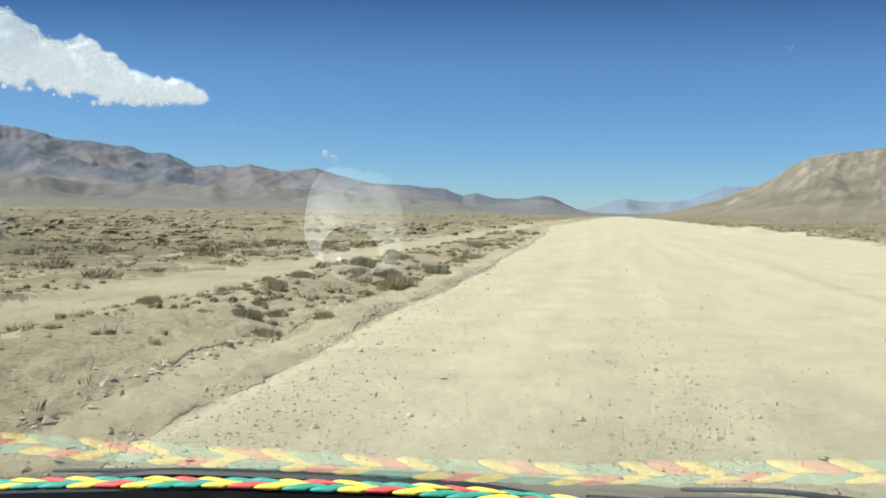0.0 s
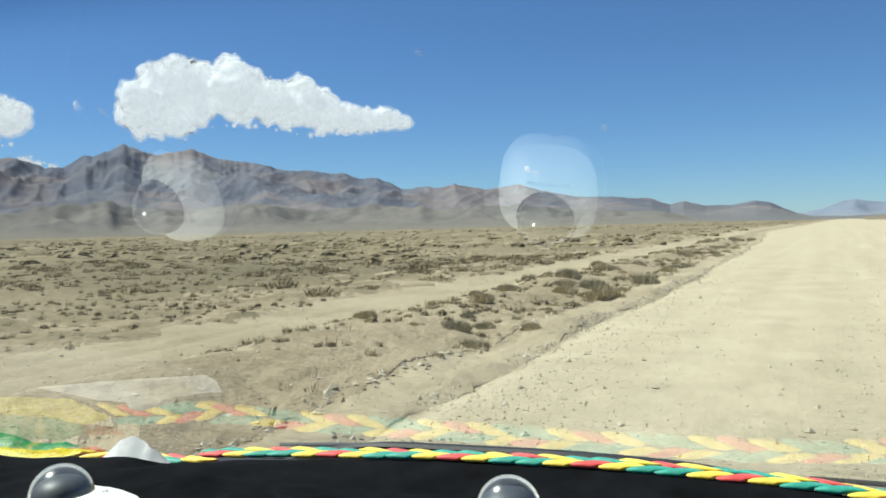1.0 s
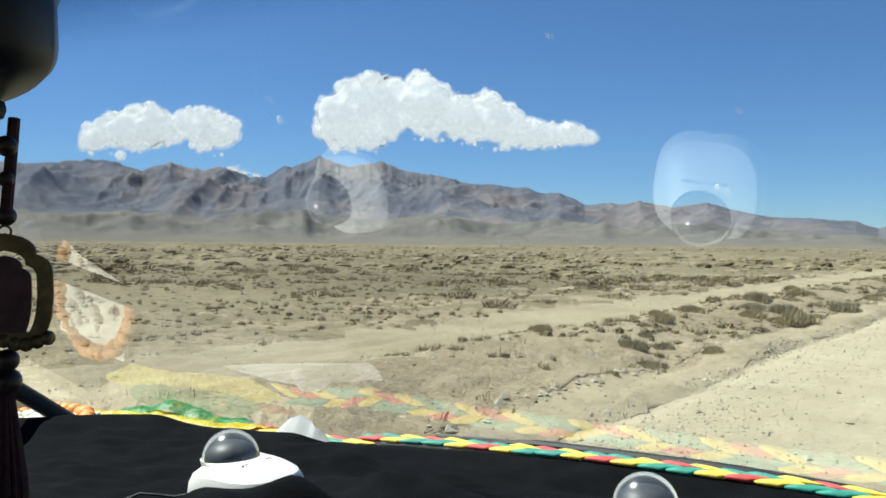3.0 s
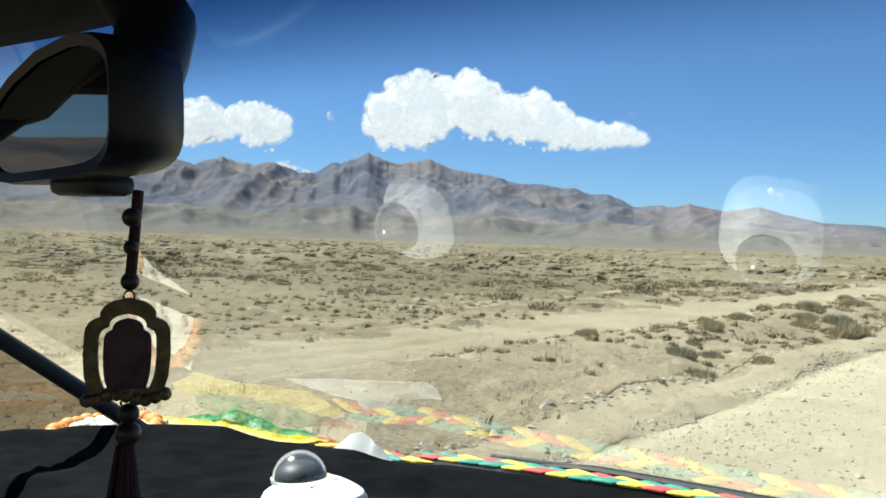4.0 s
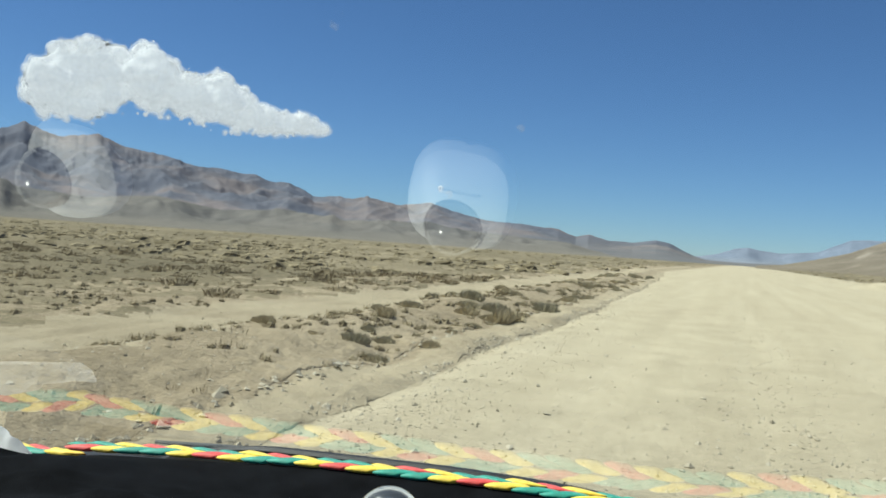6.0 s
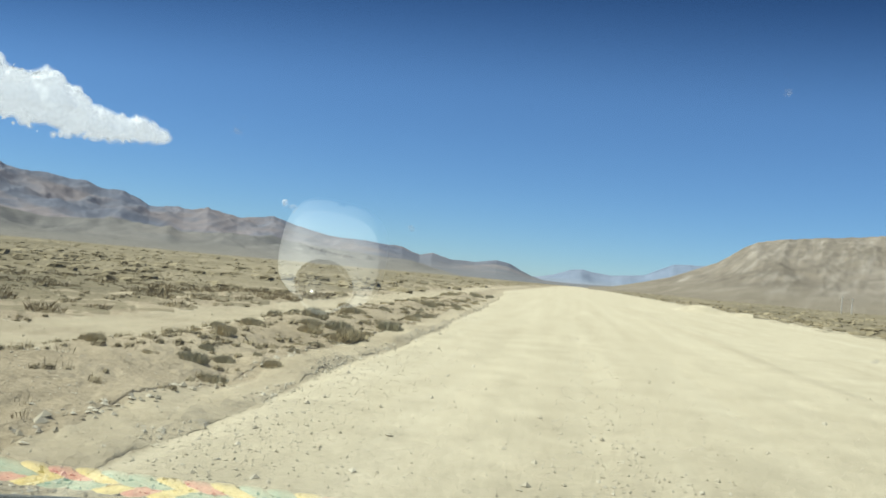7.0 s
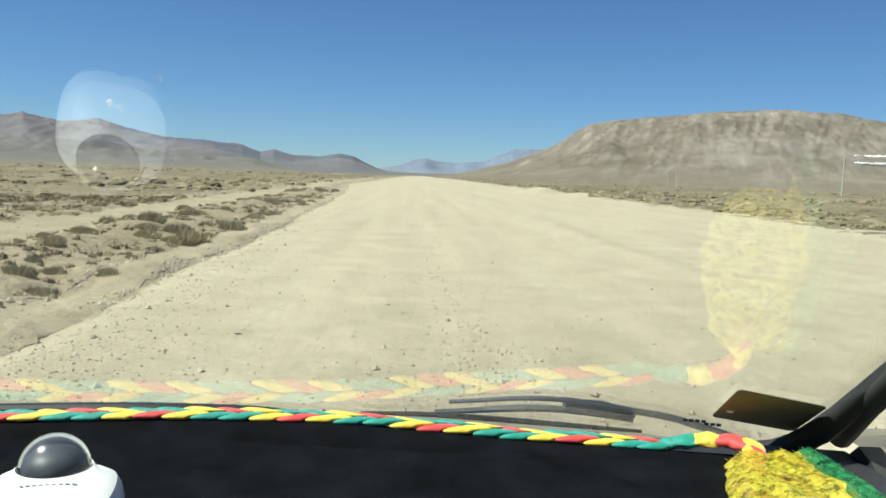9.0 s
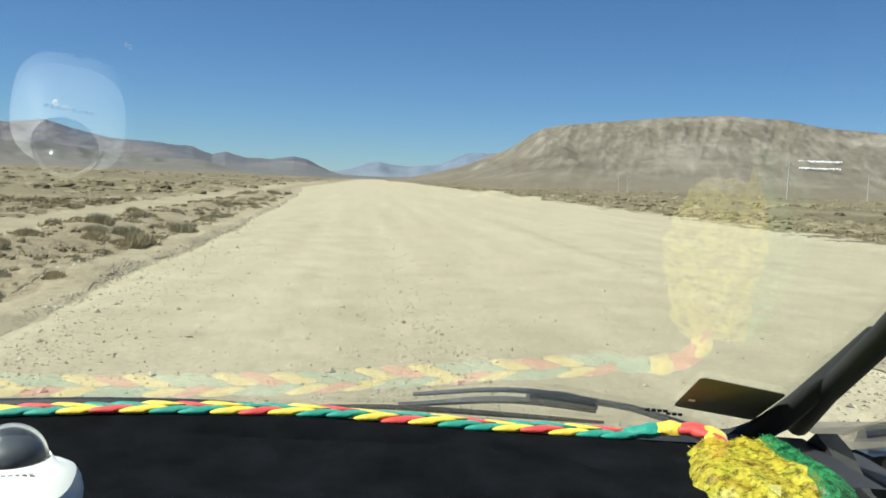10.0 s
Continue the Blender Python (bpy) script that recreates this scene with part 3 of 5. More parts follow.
# ---------------------------------------------------------------- clouds
def build_cloud(tops, bottoms, count, size, seed, label, voxel=9.5, solid=True):
    """A heap of puffs that fills the shape between two outlines of (degrees left, degrees up), 4.5 km away."""
    rnd = random.Random(seed)
    ta, te = [c[0] for c in tops], [c[1] for c in tops]
    ba, be = [c[0] for c in bottoms], [c[1] for c in bottoms]
    bm = bmesh.new()
    dist = 4560.0
    for k in range(count):
        az = ta[0] + (ta[-1] - ta[0]) * (k + rnd.random()) / count
        hi, lo = np.interp(az, ta, te), np.interp(az, ba, be)
        room = max(0.12, hi - lo)
        r = min(room * 0.5, rnd.uniform(*size))
        el = rnd.uniform(lo + r * 0.7, max(lo + r * 0.75, hi - r))
        if k % 2:
            r *= 0.55
            el = hi - r * rnd.uniform(0.8, 1.3)
        if k % 5 == 4:                         # small torn puffs along the rim
            r = rnd.uniform(0.10, 0.24)
            el = hi + rnd.uniform(-0.10, 0.16) if k % 2 else lo + rnd.uniform(-0.08, 0.12)
        if k % 6 == 2:                         # the solid heart
            r, el = room * 0.36, (hi + lo) / 2
        d = dist + rnd.uniform(-1, 1) * 45 * room
        c = Vector((-math.sin(radians(az)) * math.cos(radians(el)), math.cos(radians(az)) * math.cos(radians(el)), math.sin(radians(el)))) * d
        c.z += EYE
        rad = radians(r) * d
        made = bmesh.ops.create_icosphere(bm, subdivisions=3 if rad > 20 else 2, radius=rad)["verts"]
        for v in made:
            p = v.co + c
            q = v.co.normalized()
            puff = noise.fractal(p * (1.6 / rad), 1.0, 2.1, 5) * 0.20 + noise.noise(p * 0.012) * 0.12
            v.co = c + q * rad * (1 + puff) * (1.0 if q.z > -0.2 else 0.85)
    base = tagged(new("cloud"), label, "cloud", "clouds", "structure")
    me = bpy.data.meshes.new("cloud")
    bm.to_mesh(me)
    bm.free()
    me.shade_smooth()
    billows = []
    for grain in (voxel * 10, voxel * 4.0):
        tex = bpy.data.textures.new("billow", "CLOUDS")
        tex.noise_scale, tex.noise_depth = grain, 3
        billows.append(tex)
    for name, mat, grow in (("core", MAT_CLOUD, -1.0), ("veil", MAT_VEILS[0], 0.5), ("fringe", MAT_VEILS[1], 2.0))[0 if solid else 2:]:
        ob = new(name, me.copy())
        ob.data.materials.append(mat)
        ob.parent = base
        fuse = ob.modifiers.new("fuse", "REMESH")
        fuse.mode, fuse.voxel_size, fuse.use_smooth_shade = "VOXEL", voxel, True
        soften = ob.modifiers.new("soften", "SMOOTH")
        soften.factor, soften.iterations = 0.5, 8
        for tex, depth in zip(billows, (voxel * 9.0, voxel * 0.7)):
            crisp = ob.modifiers.new("billow", "DISPLACE")
            crisp.texture, crisp.strength, crisp.mid_level, crisp.texture_coords = tex, depth, 0.5, "LOCAL"
        swell = ob.modifiers.new("swell", "DISPLACE")
        swell.strength, swell.mid_level = voxel * grow, 0.0
        round_off = ob.modifiers.new("round_off", "SMOOTH")
        round_off.factor, round_off.iterations = 0.5, 14
    return base


build_cloud([(27.2, 7.1), (28.5, 7.85), (29.1, 8.15), (29.8, 7.75), (30.6, 8.05), (32.4, 8.3), (33.0, 9.2), (34.6, 10.15), (35.6, 9.7), (36.5, 9.95), (37.5, 10.1), (38.4, 10.9), (38.8, 11.4), (39.6, 11.2),
             (40.2, 10.6), (42.1, 11.25), (43.4, 10.95), (44.3, 10.5), (44.9, 9.6), (45.5, 8.3), (46.0, 7.4)],
            [(27.2, 6.95), (28.8, 6.65), (30.0, 6.45), (33.0, 6.35), (34.6, 6.35), (36.8, 6.75), (38.4, 7.0), (41.2, 6.85), (41.8, 6.25), (42.5, 5.9), (43.1, 6.25), (44.4, 5.55), (45.5, 6.6), (46.0, 7.2)],
            420, (0.35, 0.95), 4, "large white heaped cloud over the range", 8.0)
build_cloud([(51.1, 7.7), (51.4, 8.0), (52.1, 8.25), (53.4, 8.6), (54.9, 8.2), (55.2, 7.9)], [(51.1, 7.4), (51.6, 6.7), (52.0, 5.75), (52.9, 5.4), (53.9, 6.0), (54.7, 6.5), (55.2, 7.2)], 90, (0.3, 0.65), 5,
            "small white cloud beside a larger one", 7.0)
build_cloud([(55.3, 7.2), (55.7, 8.1), (56.6, 8.8), (58.7, 8.0), (60.4, 7.0)], [(55.3, 6.2), (55.9, 5.75), (56.8, 5.5), (58.7, 5.35), (60.4, 5.5)], 90, (0.3, 0.75), 6, "small white cloud above the peaks", 7.0)
build_cloud([(47.95, 7.4), (48.3, 7.95), (48.6, 8.0)], [(47.95, 7.3), (48.3, 7.6), (48.6, 7.9)], 12, (0.12, 0.2), 7, "tiny wisp of white cloud", 4.0, False)
build_cloud([(49.8, 4.45), (50.6, 4.7), (51.6, 4.9), (52.0, 5.0)], [(49.8, 4.1), (50.6, 4.2), (51.6, 4.4), (52.0, 4.7)], 16, (0.15, 0.3), 8, "bright cloud edge behind a saddle", 5.0)
build_cloud([(18.6, 3.55), (19.2, 3.66), (19.9, 3.64)], [(18.6, 3.42), (19.2, 3.36), (19.9, 3.5)], 12, (0.08, 0.16), 9, "tiny wisp of white cloud", 3.0, False)


# ---------------------------------------------------------------- plants and stones
def tuft_points(rnd, cx, cy, cz, w, h, blades, pts, faces):
    """A cushion of thin twigs whose tips fill a low, uneven dome."""
    for _ in range(blades):
        a, q = rnd.uniform(0, math.tau), math.sqrt(rnd.random())
        bx, by = math.cos(a) * q * w * 0.40, math.sin(a) * q * w * 0.40
        tall = h * math.sqrt(max(0.08, 1 - q * q * 0.9)) * rnd.uniform(0.45, 1.08)
        tx, ty = bx * 1.18 + rnd.gauss(0, 0.07) * w, by * 1.18 + rnd.gauss(0, 0.07) * w
        b = rnd.uniform(0, math.tau)
        k = w * rnd.uniform(0.006, 0.016)
        sx, sy = math.cos(b) * k, math.sin(b) * k
        i = len(pts)
        z0 = cz - 0.03
        pts += [(cx + bx - sx * 0.5, cy + by - sy * 0.5, z0), (cx + bx + sx * 0.5, cy + by + sy * 0.5, z0), (cx + (bx + tx) / 2 + sx, cy + (by + ty) / 2 + sy, cz + tall * 0.62), (cx + tx, cy + ty, cz + tall)]
        faces += [(i, i + 1, i + 2), (i, i + 2, i + 3)]


def lump_points(rnd, cx, cy, cz, w, h, pts, faces):
    """A low rounded cushion of nine corners, for the far field."""
    i = len(pts)
    turn = rnd.uniform(0, math.tau)
    for ring, (q, z) in enumerate(((1.0, -0.08), (0.72, 0.62))):
        for k in range(6):
            a = turn + k * math.tau / 6 + ring * 0.4
            s = w * 0.5 * q * rnd.uniform(0.7, 1.25)
            pts.append((cx + math.cos(a) * s, cy + math.sin(a) * s, cz + h * z * rnd.uniform(0.7, 1.2)))
    pts.append((cx, cy, cz + h))
    for k in range(6):
        j = (k + 1) % 6
        faces.append((i + k, i + j, i + 6 + j, i + 6 + k))
        faces.append((i + 6 + k, i + 6 + j, i + 12))


def level(x, y):
    return float(ground_height(np.array([x]), np.array([y]))[0])


def build_bushes():
    rnd = random.Random(12)
    kinds = []
    for k in range(6):
        pts, faces = [], []
        w, h = 1.0, (0.42, 0.5, 0.34, 0.6, 0.46, 0.8)[k]
        for c in range(5 if k != 5 else 2):
            ox, oy = rnd.uniform(-0.28, 0.28), rnd.uniform(-0.2, 0.2)
            tuft_points(rnd, ox, oy, 0, w * rnd.uniform(0.5, 0.85), h * rnd.uniform(0.6, 0.9), 560, pts, faces)
            lump_points(rnd, ox, oy, 0, w * 0.40, h * 0.34, pts, faces)
        me = bpy.data.meshes.new("bush")
        me.from_pydata(pts, [], faces)
        me.materials.append(MAT_BUSH)
        kinds.append(me)
    words = ["low grey-green cushion bush on sandy bank", "dark spreading thorn bush beside the road", "flat dry scrub cushion on sand", "rounded grey scrub bush on the bank",
             "twiggy brown scrub on loose sand", "tall thin dry grass tussock"]
    spots = [(-4.5, 10.3), (-5.4, 12.1), (-4.7, 14.4)]      # the nearest ones stand apart
    for k in range(165):
        y = 10.5 + 56 * rnd.random() ** 1.35
        x = float(left_edge(np.array([y]))[0]) - rnd.choice((0.9, 1.1, 1.4, 1.9, 2.5, 3.2)) * rnd.uniform(0.85, 1.15)
        if all((x - a) ** 2 + (y - b) ** 2 > 0.2 for a, b in spots):
            spots.append((x, y))
    for x, y in spots:
        k = rnd.choice((0, 0, 1, 2, 3, 4, 4, 5))
        ob = new("bush", kinds[k])
        s = rnd.uniform(0.24, 0.72) * (0.6 if k == 5 else 1.0) * (0.66 if y < 16 else 1.0)
        ob.matrix_world = Matrix.Translation((x, y, level(x, y) - 0.02)) @ Matrix.Rotation(rnd.uniform(0, math.tau), 4, "Z") @ Matrix.Diagonal((s, s, s * rnd.uniform(0.8, 1.1), 1))
        tagged(ob, words[k], "bush", "bushes along the road")


build_bushes()


def build_tufts():
    rnd = random.Random(31)
    rs = np.random.RandomState(31)
    near_p, near_f, far_p, far_f = [], [], [], []
    n = 30000
    a = np.radians(rs.uniform(-42, 80, n))
    r = 7.0 * (560 / 7.0) ** (rs.rand(n) ** 0.70)
    x, y = -r * np.sin(a), r * np.cos(a)
    d = left_edge(y) - x
    patch = fbm(x * 0.06, y * 0.06, 3, 91)
    thick = 0.06 + 0.94 * np.clip((r - 13) / 34, 0, 1)
    keep = ((d > 3.2) | (x > FLAT_RIGHT)) & (r > 11) & (np.abs(x - track_line(y)) > 1.8) & (patch > np.where(r > 50, 0.30, 0.36) + 0.2 * rs.rand(n)) & (rs.rand(n) < thick * np.where((r < 38) & (x < -0.55 * y), 0.45, 1.0))
    x, y, r = x[keep], y[keep], r[keep]
    for px, py, pz, pr in zip(x.tolist(), y.tolist(), ground_height(x, y).tolist(), r.tolist()):
        w = (0.16 + 0.75 * rnd.random() ** 2.2) * (1.0 if pr < 60 else 1.4)
        h = w * rnd.uniform(0.16, 0.34)
        if pr < 40:
            lump_points(rnd, px, py, pz, w * 0.7, h * 0.5, far_p, far_f)
            tuft_points(rnd, px, py, pz, w * 1.25, h * 1.2, 90, near_p, near_f)
        else:
            lump_points(rnd, px, py, pz, w * 1.25, h, far_p, far_f)
    n = 9000                                   # small seedlings between them, near the road
    a = np.radians(rs.uniform(-42, 80, n))
    r = 6.5 * (60 / 6.5) ** (rs.rand(n) ** 0.85)
    x, y = -r * np.sin(a), r * np.cos(a)
    d = left_edge(y) - x
    keep = ((d > 1.0) | (x > FLAT_RIGHT)) & (np.abs(x - track_line(y)) > 1.6) & (fbm(x * 0.15, y * 0.15, 3, 95) > 0.38 + 0.16 * rs.rand(n)) & (rs.rand(n) < 0.15 + 0.85 * np.clip((r - 9) / 12, 0, 1))
    x, y = x[keep], y[keep]
    for px, py, pz in zip(x.tolist(), y.tolist(), ground_height(x, y).tolist()):
        w = rnd.uniform(0.07, 0.24)
        if px * px + py * py > 150:
            lump_points(rnd, px, py, pz, w * 0.8, w * rnd.uniform(0.2, 0.4), far_p, far_f)
        tuft_points(rnd, px, py, pz, w * 1.2, w * rnd.uniform(0.35, 0.7), 16, near_p, near_f)
    n = 800                                    # dry sprigs on the bank beside the road
    y = 8.0 + 40 * rs.rand(n) ** 1.2
    x = left_edge(y) - 0.9 - 3.4 * rs.rand(n) ** 1.3
    keep = fbm(x * 0.9, y * 0.5, 3, 97) > 0.40 + 0.2 * rs.rand(n)
    x, y = x[keep], y[keep]
    for px, py, pz in zip(x.tolist(), y.tolist(), ground_height(x, y).tolist()):
        w = rnd.uniform(0.06, 0.26)
        lump_points(rnd, px, py, pz, w * 0.7, w * rnd.uniform(0.15, 0.35), far_p, far_f)
        tuft_points(rnd, px, py, pz, w * 1.2, w * rnd.uniform(0.4, 0.8), 16, near_p, near_f)
    tagged(grid_mesh("tufts", near_p, near_f, [MAT_TUFT], smooth=False), "dry brown scrub tufts on the sand", "scrub", kind="stuff")
    tagged(grid_mesh("far_tufts", far_p, far_f, [MAT_TUFT], smooth=False), "brown cushion scrub covering the plain", "scrub", kind="stuff")


build_tufts()


def build_stones():
    rs = np.random.RandomState(8)
    n = 64000
    a = np.radians(rs.uniform(-40, 75, n))
    r = 2.2 * (50 / 2.2) ** (rs.rand(n) ** 0.95)
    x, y = -r * np.sin(a), r * np.cos(a)
    d = left_edge(y) - x
    windrow = 2.4 * np.exp(-((d + 0.55) / 0.45) ** 2) + 1.0 * np.exp(-((d - 0.95) / 0.25) ** 2) + 1.9 * np.exp(-((x - 0.5) / 0.6) ** 2)
    keep = (rs.rand(n) < 0.16 + 0.34 * windrow + 0.25 * (d > 0.8) * (d < 9)) & ((d > -9) | (rs.rand(n) < 0.4))
    x, y, d = x[keep], y[keep], d[keep]
    n = len(x)
    s = 0.004 + 0.013 * rs.rand(n) ** 2.6 + np.where(rs.rand(n) < 0.03, 0.028 * rs.rand(n), 0)
    z = ground_height(x, y) + s * 0.2
    unit = np.array([(-1, 0, 0), (1, 0, 0), (0, -1, 0), (0, 1, 0), (0, 0, -0.6), (0, 0, 0.6)])
    edge = np.abs(d - 0.95) < 0.18             # clods broken from the road's edge
    s = np.where(edge & (rs.rand(n) < 0.35), s + 0.012 + 0.03 * rs.rand(n) ** 2, s)
    k = 3600                                   # loose gravel thrown to the sides of the wheel tracks
    yy = 3.5 + 34 * rs.rand(k) ** 1.6
    lane = rs.rand(k)
    xx = np.where(lane < 0.68, left_edge(yy) + 0.15 + 1.5 * rs.rand(k) ** 1.4, 0.25 + 0.9 * (rs.rand(k) - 0.5) + 0.2 * rs.randn(k))
    thin = fbm(xx * 0.8, yy * 0.5, 3, 71) > 0.30 + 0.3 * rs.rand(k)
    xx, yy = xx[thin], yy[thin]
    ss = 0.005 + 0.012 * rs.rand(len(xx)) ** 2.2
    k = 5200                                   # clods along the foot of the verge
    ye = 3.5 + 48 * rs.rand(k) ** 1.5
    off = 0.16 + 0.10 * rs.randn(k)
    keep = fbm(ye * 1.3, ye * 0.0 + 2.0, 3, 73) > 0.25 + 0.3 * rs.rand(k)
    xe, ye = (left_edge(ye) - off)[keep], ye[keep]
    se = 0.006 + 0.024 * rs.rand(len(xe)) ** 3
    x, y, s = np.concatenate([x, xx, xe]), np.concatenate([y, yy, ye]), np.concatenate([s, ss, se])
    z = ground_height(x, y) + s * 0.2
    n = len(x)
    p = unit[None] * (s[:, None, None] * rs.uniform(0.7, 1.5, (n, 6, 1))) + s[:, None, None] * rs.uniform(-0.3, 0.3, (n, 6, 3))
    p = p + np.stack([x, y, z], -1)[:, None]
    f = np.array([(0, 2, 4), (2, 1, 4), (1, 3, 4), (3, 0, 4), (2, 0, 5), (1, 2, 5), (3, 1, 5), (0, 3, 5)])
    f = f[None, :, ::-1] + 6 * np.arange(n)[:, None, None]
    tagged(grid_mesh("gravel", p.reshape(-1, 3).tolist(), f.reshape(-1, 3).tolist(), [MAT_STONE], smooth=False), "loose grey-brown stones on the dirt road", "gravel", kind="stuff")


build_stones()


def build_pole(x, y, height):
    base = new("utility_pole")
    base.location = (x, y, level(x, y) - 0.1)
    bm = bmesh.new()
    add_tube(bm, [(0, 0, 0), (0, 0, height * 0.5), (0, 0, height)], lambda u: 0.17 - 0.06 * u, 10)
    part("post", bm, MAT_POLE, base)
    bm = bmesh.new()
    add_box(bm, (1.5, 0.1, 0.12), (0, 0, height - 0.5), None, 0.01)
    part("crossarm", bm, MAT_POLE, base)
    tagged(base, "pale utility pole standing on the plain", "pole", "poles below the hill")


for px, py, ph in ((90.0, 178.0, 8.4), (98.0, 332.0, 6.5), (104.0, 340.0, 6.5), (140.0, 230.0, 8.4)):
    build_pole(px, py, ph)


def build_hill_sign():
    """Two rows of whitewashed marks laid out on the hillside, too far to read."""
    thing = tagged(new("hillside_sign"), "two rows of whitewashed stone marks on the hillside", "sign")
    rnd = random.Random(6)
    for row, (up, dist, count) in enumerate(((2.10, 672.0, 9), (1.68, 636.0, 7))):
        for k in range(count):
            az = radians(-27.35 - 2.45 * (k + 0.5) / count)
            c = Vector((-math.sin(az), math.cos(az), 0)) * dist
            c.z = EYE + dist * math.tan(radians(up))
            bm = bmesh.new()
            for j in range(3):
                add_box(bm, (rnd.uniform(1.0, 2.0), 0.6, rnd.uniform(1.1, 2.3) if j != 1 else 0.6), (1.0 * (j - 1), 0, rnd.uniform(-0.5, 0.5)), None, 0.1, 1)
            bmesh.ops.transform(bm, matrix=Matrix.Translation(c) @ Matrix.Rotation(az, 4, "Z") @ Matrix.Rotation(radians(-60), 4, "X"), verts=bm.verts)
            part("mark", bm, MAT_PAPER, thing, "", False)


build_hill_sign()


# ---------------------------------------------------------------- the car: heights below are from the eye, so add EYE
def at(x, y, z):
    return Vector((x, y, z + EYE - 0.006))


def glass(x, z, out=0.0):
    """The windscreen's place at x and height z; out: metres in front of it. It leans far back and is bowed towards its sides."""
    u, v = x + 0.32, z + 0.33
    y = 1.126 + 0.1 * u - 0.084 * u * u - v * (1.5825 + 0.0463 * u) - 0.212 * v * v
    return at(x, y + out * 0.53, z + out * 0.85)


def rope_line(x):
    return 1.09 - 0.155 * (x - 0.02) ** 2


BRAID_FLOOR = [(-1.10, -0.351), (-0.91, -0.351), (-0.86, -0.334), (-0.80, -0.331), (-0.70, -0.328), (-0.52, -0.320), (-0.26, -0.318), (-0.10, -0.320), (0.03, -0.328), (0.16, -0.337), (0.38, -0.342)]


def braid_floor(x):
    return float(np.interp(x, [b[0] for b in BRAID_FLOOR], [b[1] for b in BRAID_FLOOR]))


def braid_line(x):
    """The braid's middle: it turns towards the glass behind the paper."""
    return rope_line(x) + 0.003 + 0.016 * float(step(-0.45, -0.80, x)) + 0.045 * float(step(-0.80, -1.08, x))


def cloth_edge(x):
    """Where the felt ends: at the braid, and short of the glass before the driver."""
    return rope_line(x) - 0.006 - 0.075 * float(step(-0.82, -0.92, x))


def dash_level(x, y):
    """Height of the cloth on the dashboard."""
    h = -0.338 + 0.006 * noise.noise(Vector((x * 5, y * 5, 0.3))) + 0.003 * noise.noise(Vector((x * 17, y * 17, 1.3)))
    front = rope_line(x) - y
    rumple = float(step(-0.30, -0.55, x) * step(0.08, 0.16, front))
    h += rumple * 0.007 * (noise.noise(Vector((x * 13 + y * 8, y * 26 - x * 9, 5.0))) + 0.5 * noise.noise(Vector((x * 30, y * 48 - x * 20, 7.0))))
    h += 0.022 * step(-0.62, -0.85, x) * step(0.26, 0.09, front)               # a raised lip before the driver
    crease = 0.981 - 0.19 * x     # a folded seam towards the passenger's corner
    fold = float(step(-0.30, -0.02, x) * step(0.30, 0.18, x))
    h += fold * (0.020 * float(step(0.006, -0.006, y - crease)) * math.exp(min(0.0, y - crease) * 22) - 0.007 * math.exp(-((y - crease - 0.016) / 0.010) ** 2))
    h += 0.034 * math.exp(-((x + 0.60 - (y - 0.8) * 0.5) / 0.11) ** 2 - ((y - 0.79) / 0.04) ** 2)   # folds round the first dome
    h += 0.042 * math.exp(-((x + 0.725) / 0.085) ** 2 - ((y - 0.575) / 0.055) ** 2)
    h += 0.056 * math.exp(-((x + 0.655) / 0.050) ** 2 - ((y - 0.640) / 0.040) ** 2)
    h += 0.012 * math.exp(-((x + 0.42) / 0.06) ** 2 - ((y - 0.88) / 0.05) ** 2)
    near = float(step(0.10, 0.0, cloth_edge(x) - y)) * float(step(-0.92, -0.84, x))
    h = h * (1 - near) + (braid_floor(x) - 0.001) * near
    ridge = -0.658 * (x + 1.393) + 0.753 * (y - 0.585)                           # the cloth's far edge stands up before the driver
    side = float(step(-1.02, -1.14, x))
    h += side * (0.012 * math.exp(-(ridge / 0.03) ** 2) - 0.034 * float(step(0.012, 0.045, ridge)))
    h -= 0.22 * step(0.52, 0.30, y)
    return float(h)


car = tagged(new("car"), "dark car with decorated dashboard, parked on the dirt road", "car")


def build_windscreen():
    bm = bmesh.new()
    nx, nz = 28, 14
    for out in (0.0, 0.005):                   # its inner and its outer face
        rows = []
        for j in range(nz + 1):
            z = -0.40 + j * 0.590 / nz
            edge = 0.635 - 0.42 * (z + 0.345)
            rows.append([bm.verts.new(glass(-1.56 + i * (edge + 1.56) / nx, z, out)) for i in range(nx + 1)])
        for j in range(nz):
            for i in range(nx):
                bm.faces.new((rows[j][i], rows[j][i + 1], rows[j + 1][i + 1], rows[j + 1][i]))
    ob = part("windscreen", bm, MAT_WINDSCREEN, car, "clear windscreen with a blue shade band along its top", sharp=180)
    ob.visible_shadow = False


build_windscreen()


def build_smudges():
    """Dried splashes on the outside of the glass."""
    rnd = random.Random(14)
    for x, z, r in ((-0.412, -0.155, 0.009), (-0.486, -0.170, 0.007), (0.041, 0.115, 0.002), (-0.148, 0.046, 0.003), (-0.48, 0.074, 0.004), (0.163, -0.014, 0.003), (-0.233, 0.087, 0.003)):
        bm = bmesh.new()
        ring = []
        for k in range(14):
            a = math.tau * k / 14
            q = r * rnd.uniform(0.6, 1.15)
            ring.append(bm.verts.new(glass(x + q * math.cos(a), z + q * 0.7 * math.sin(a), 0.008)))
        bm.faces.new(ring)
        ob = part("smudge", bm, MAT_SMUDGE, car, "faint dried splash on the glass", False)
        ob.visible_shadow = False


build_smudges()


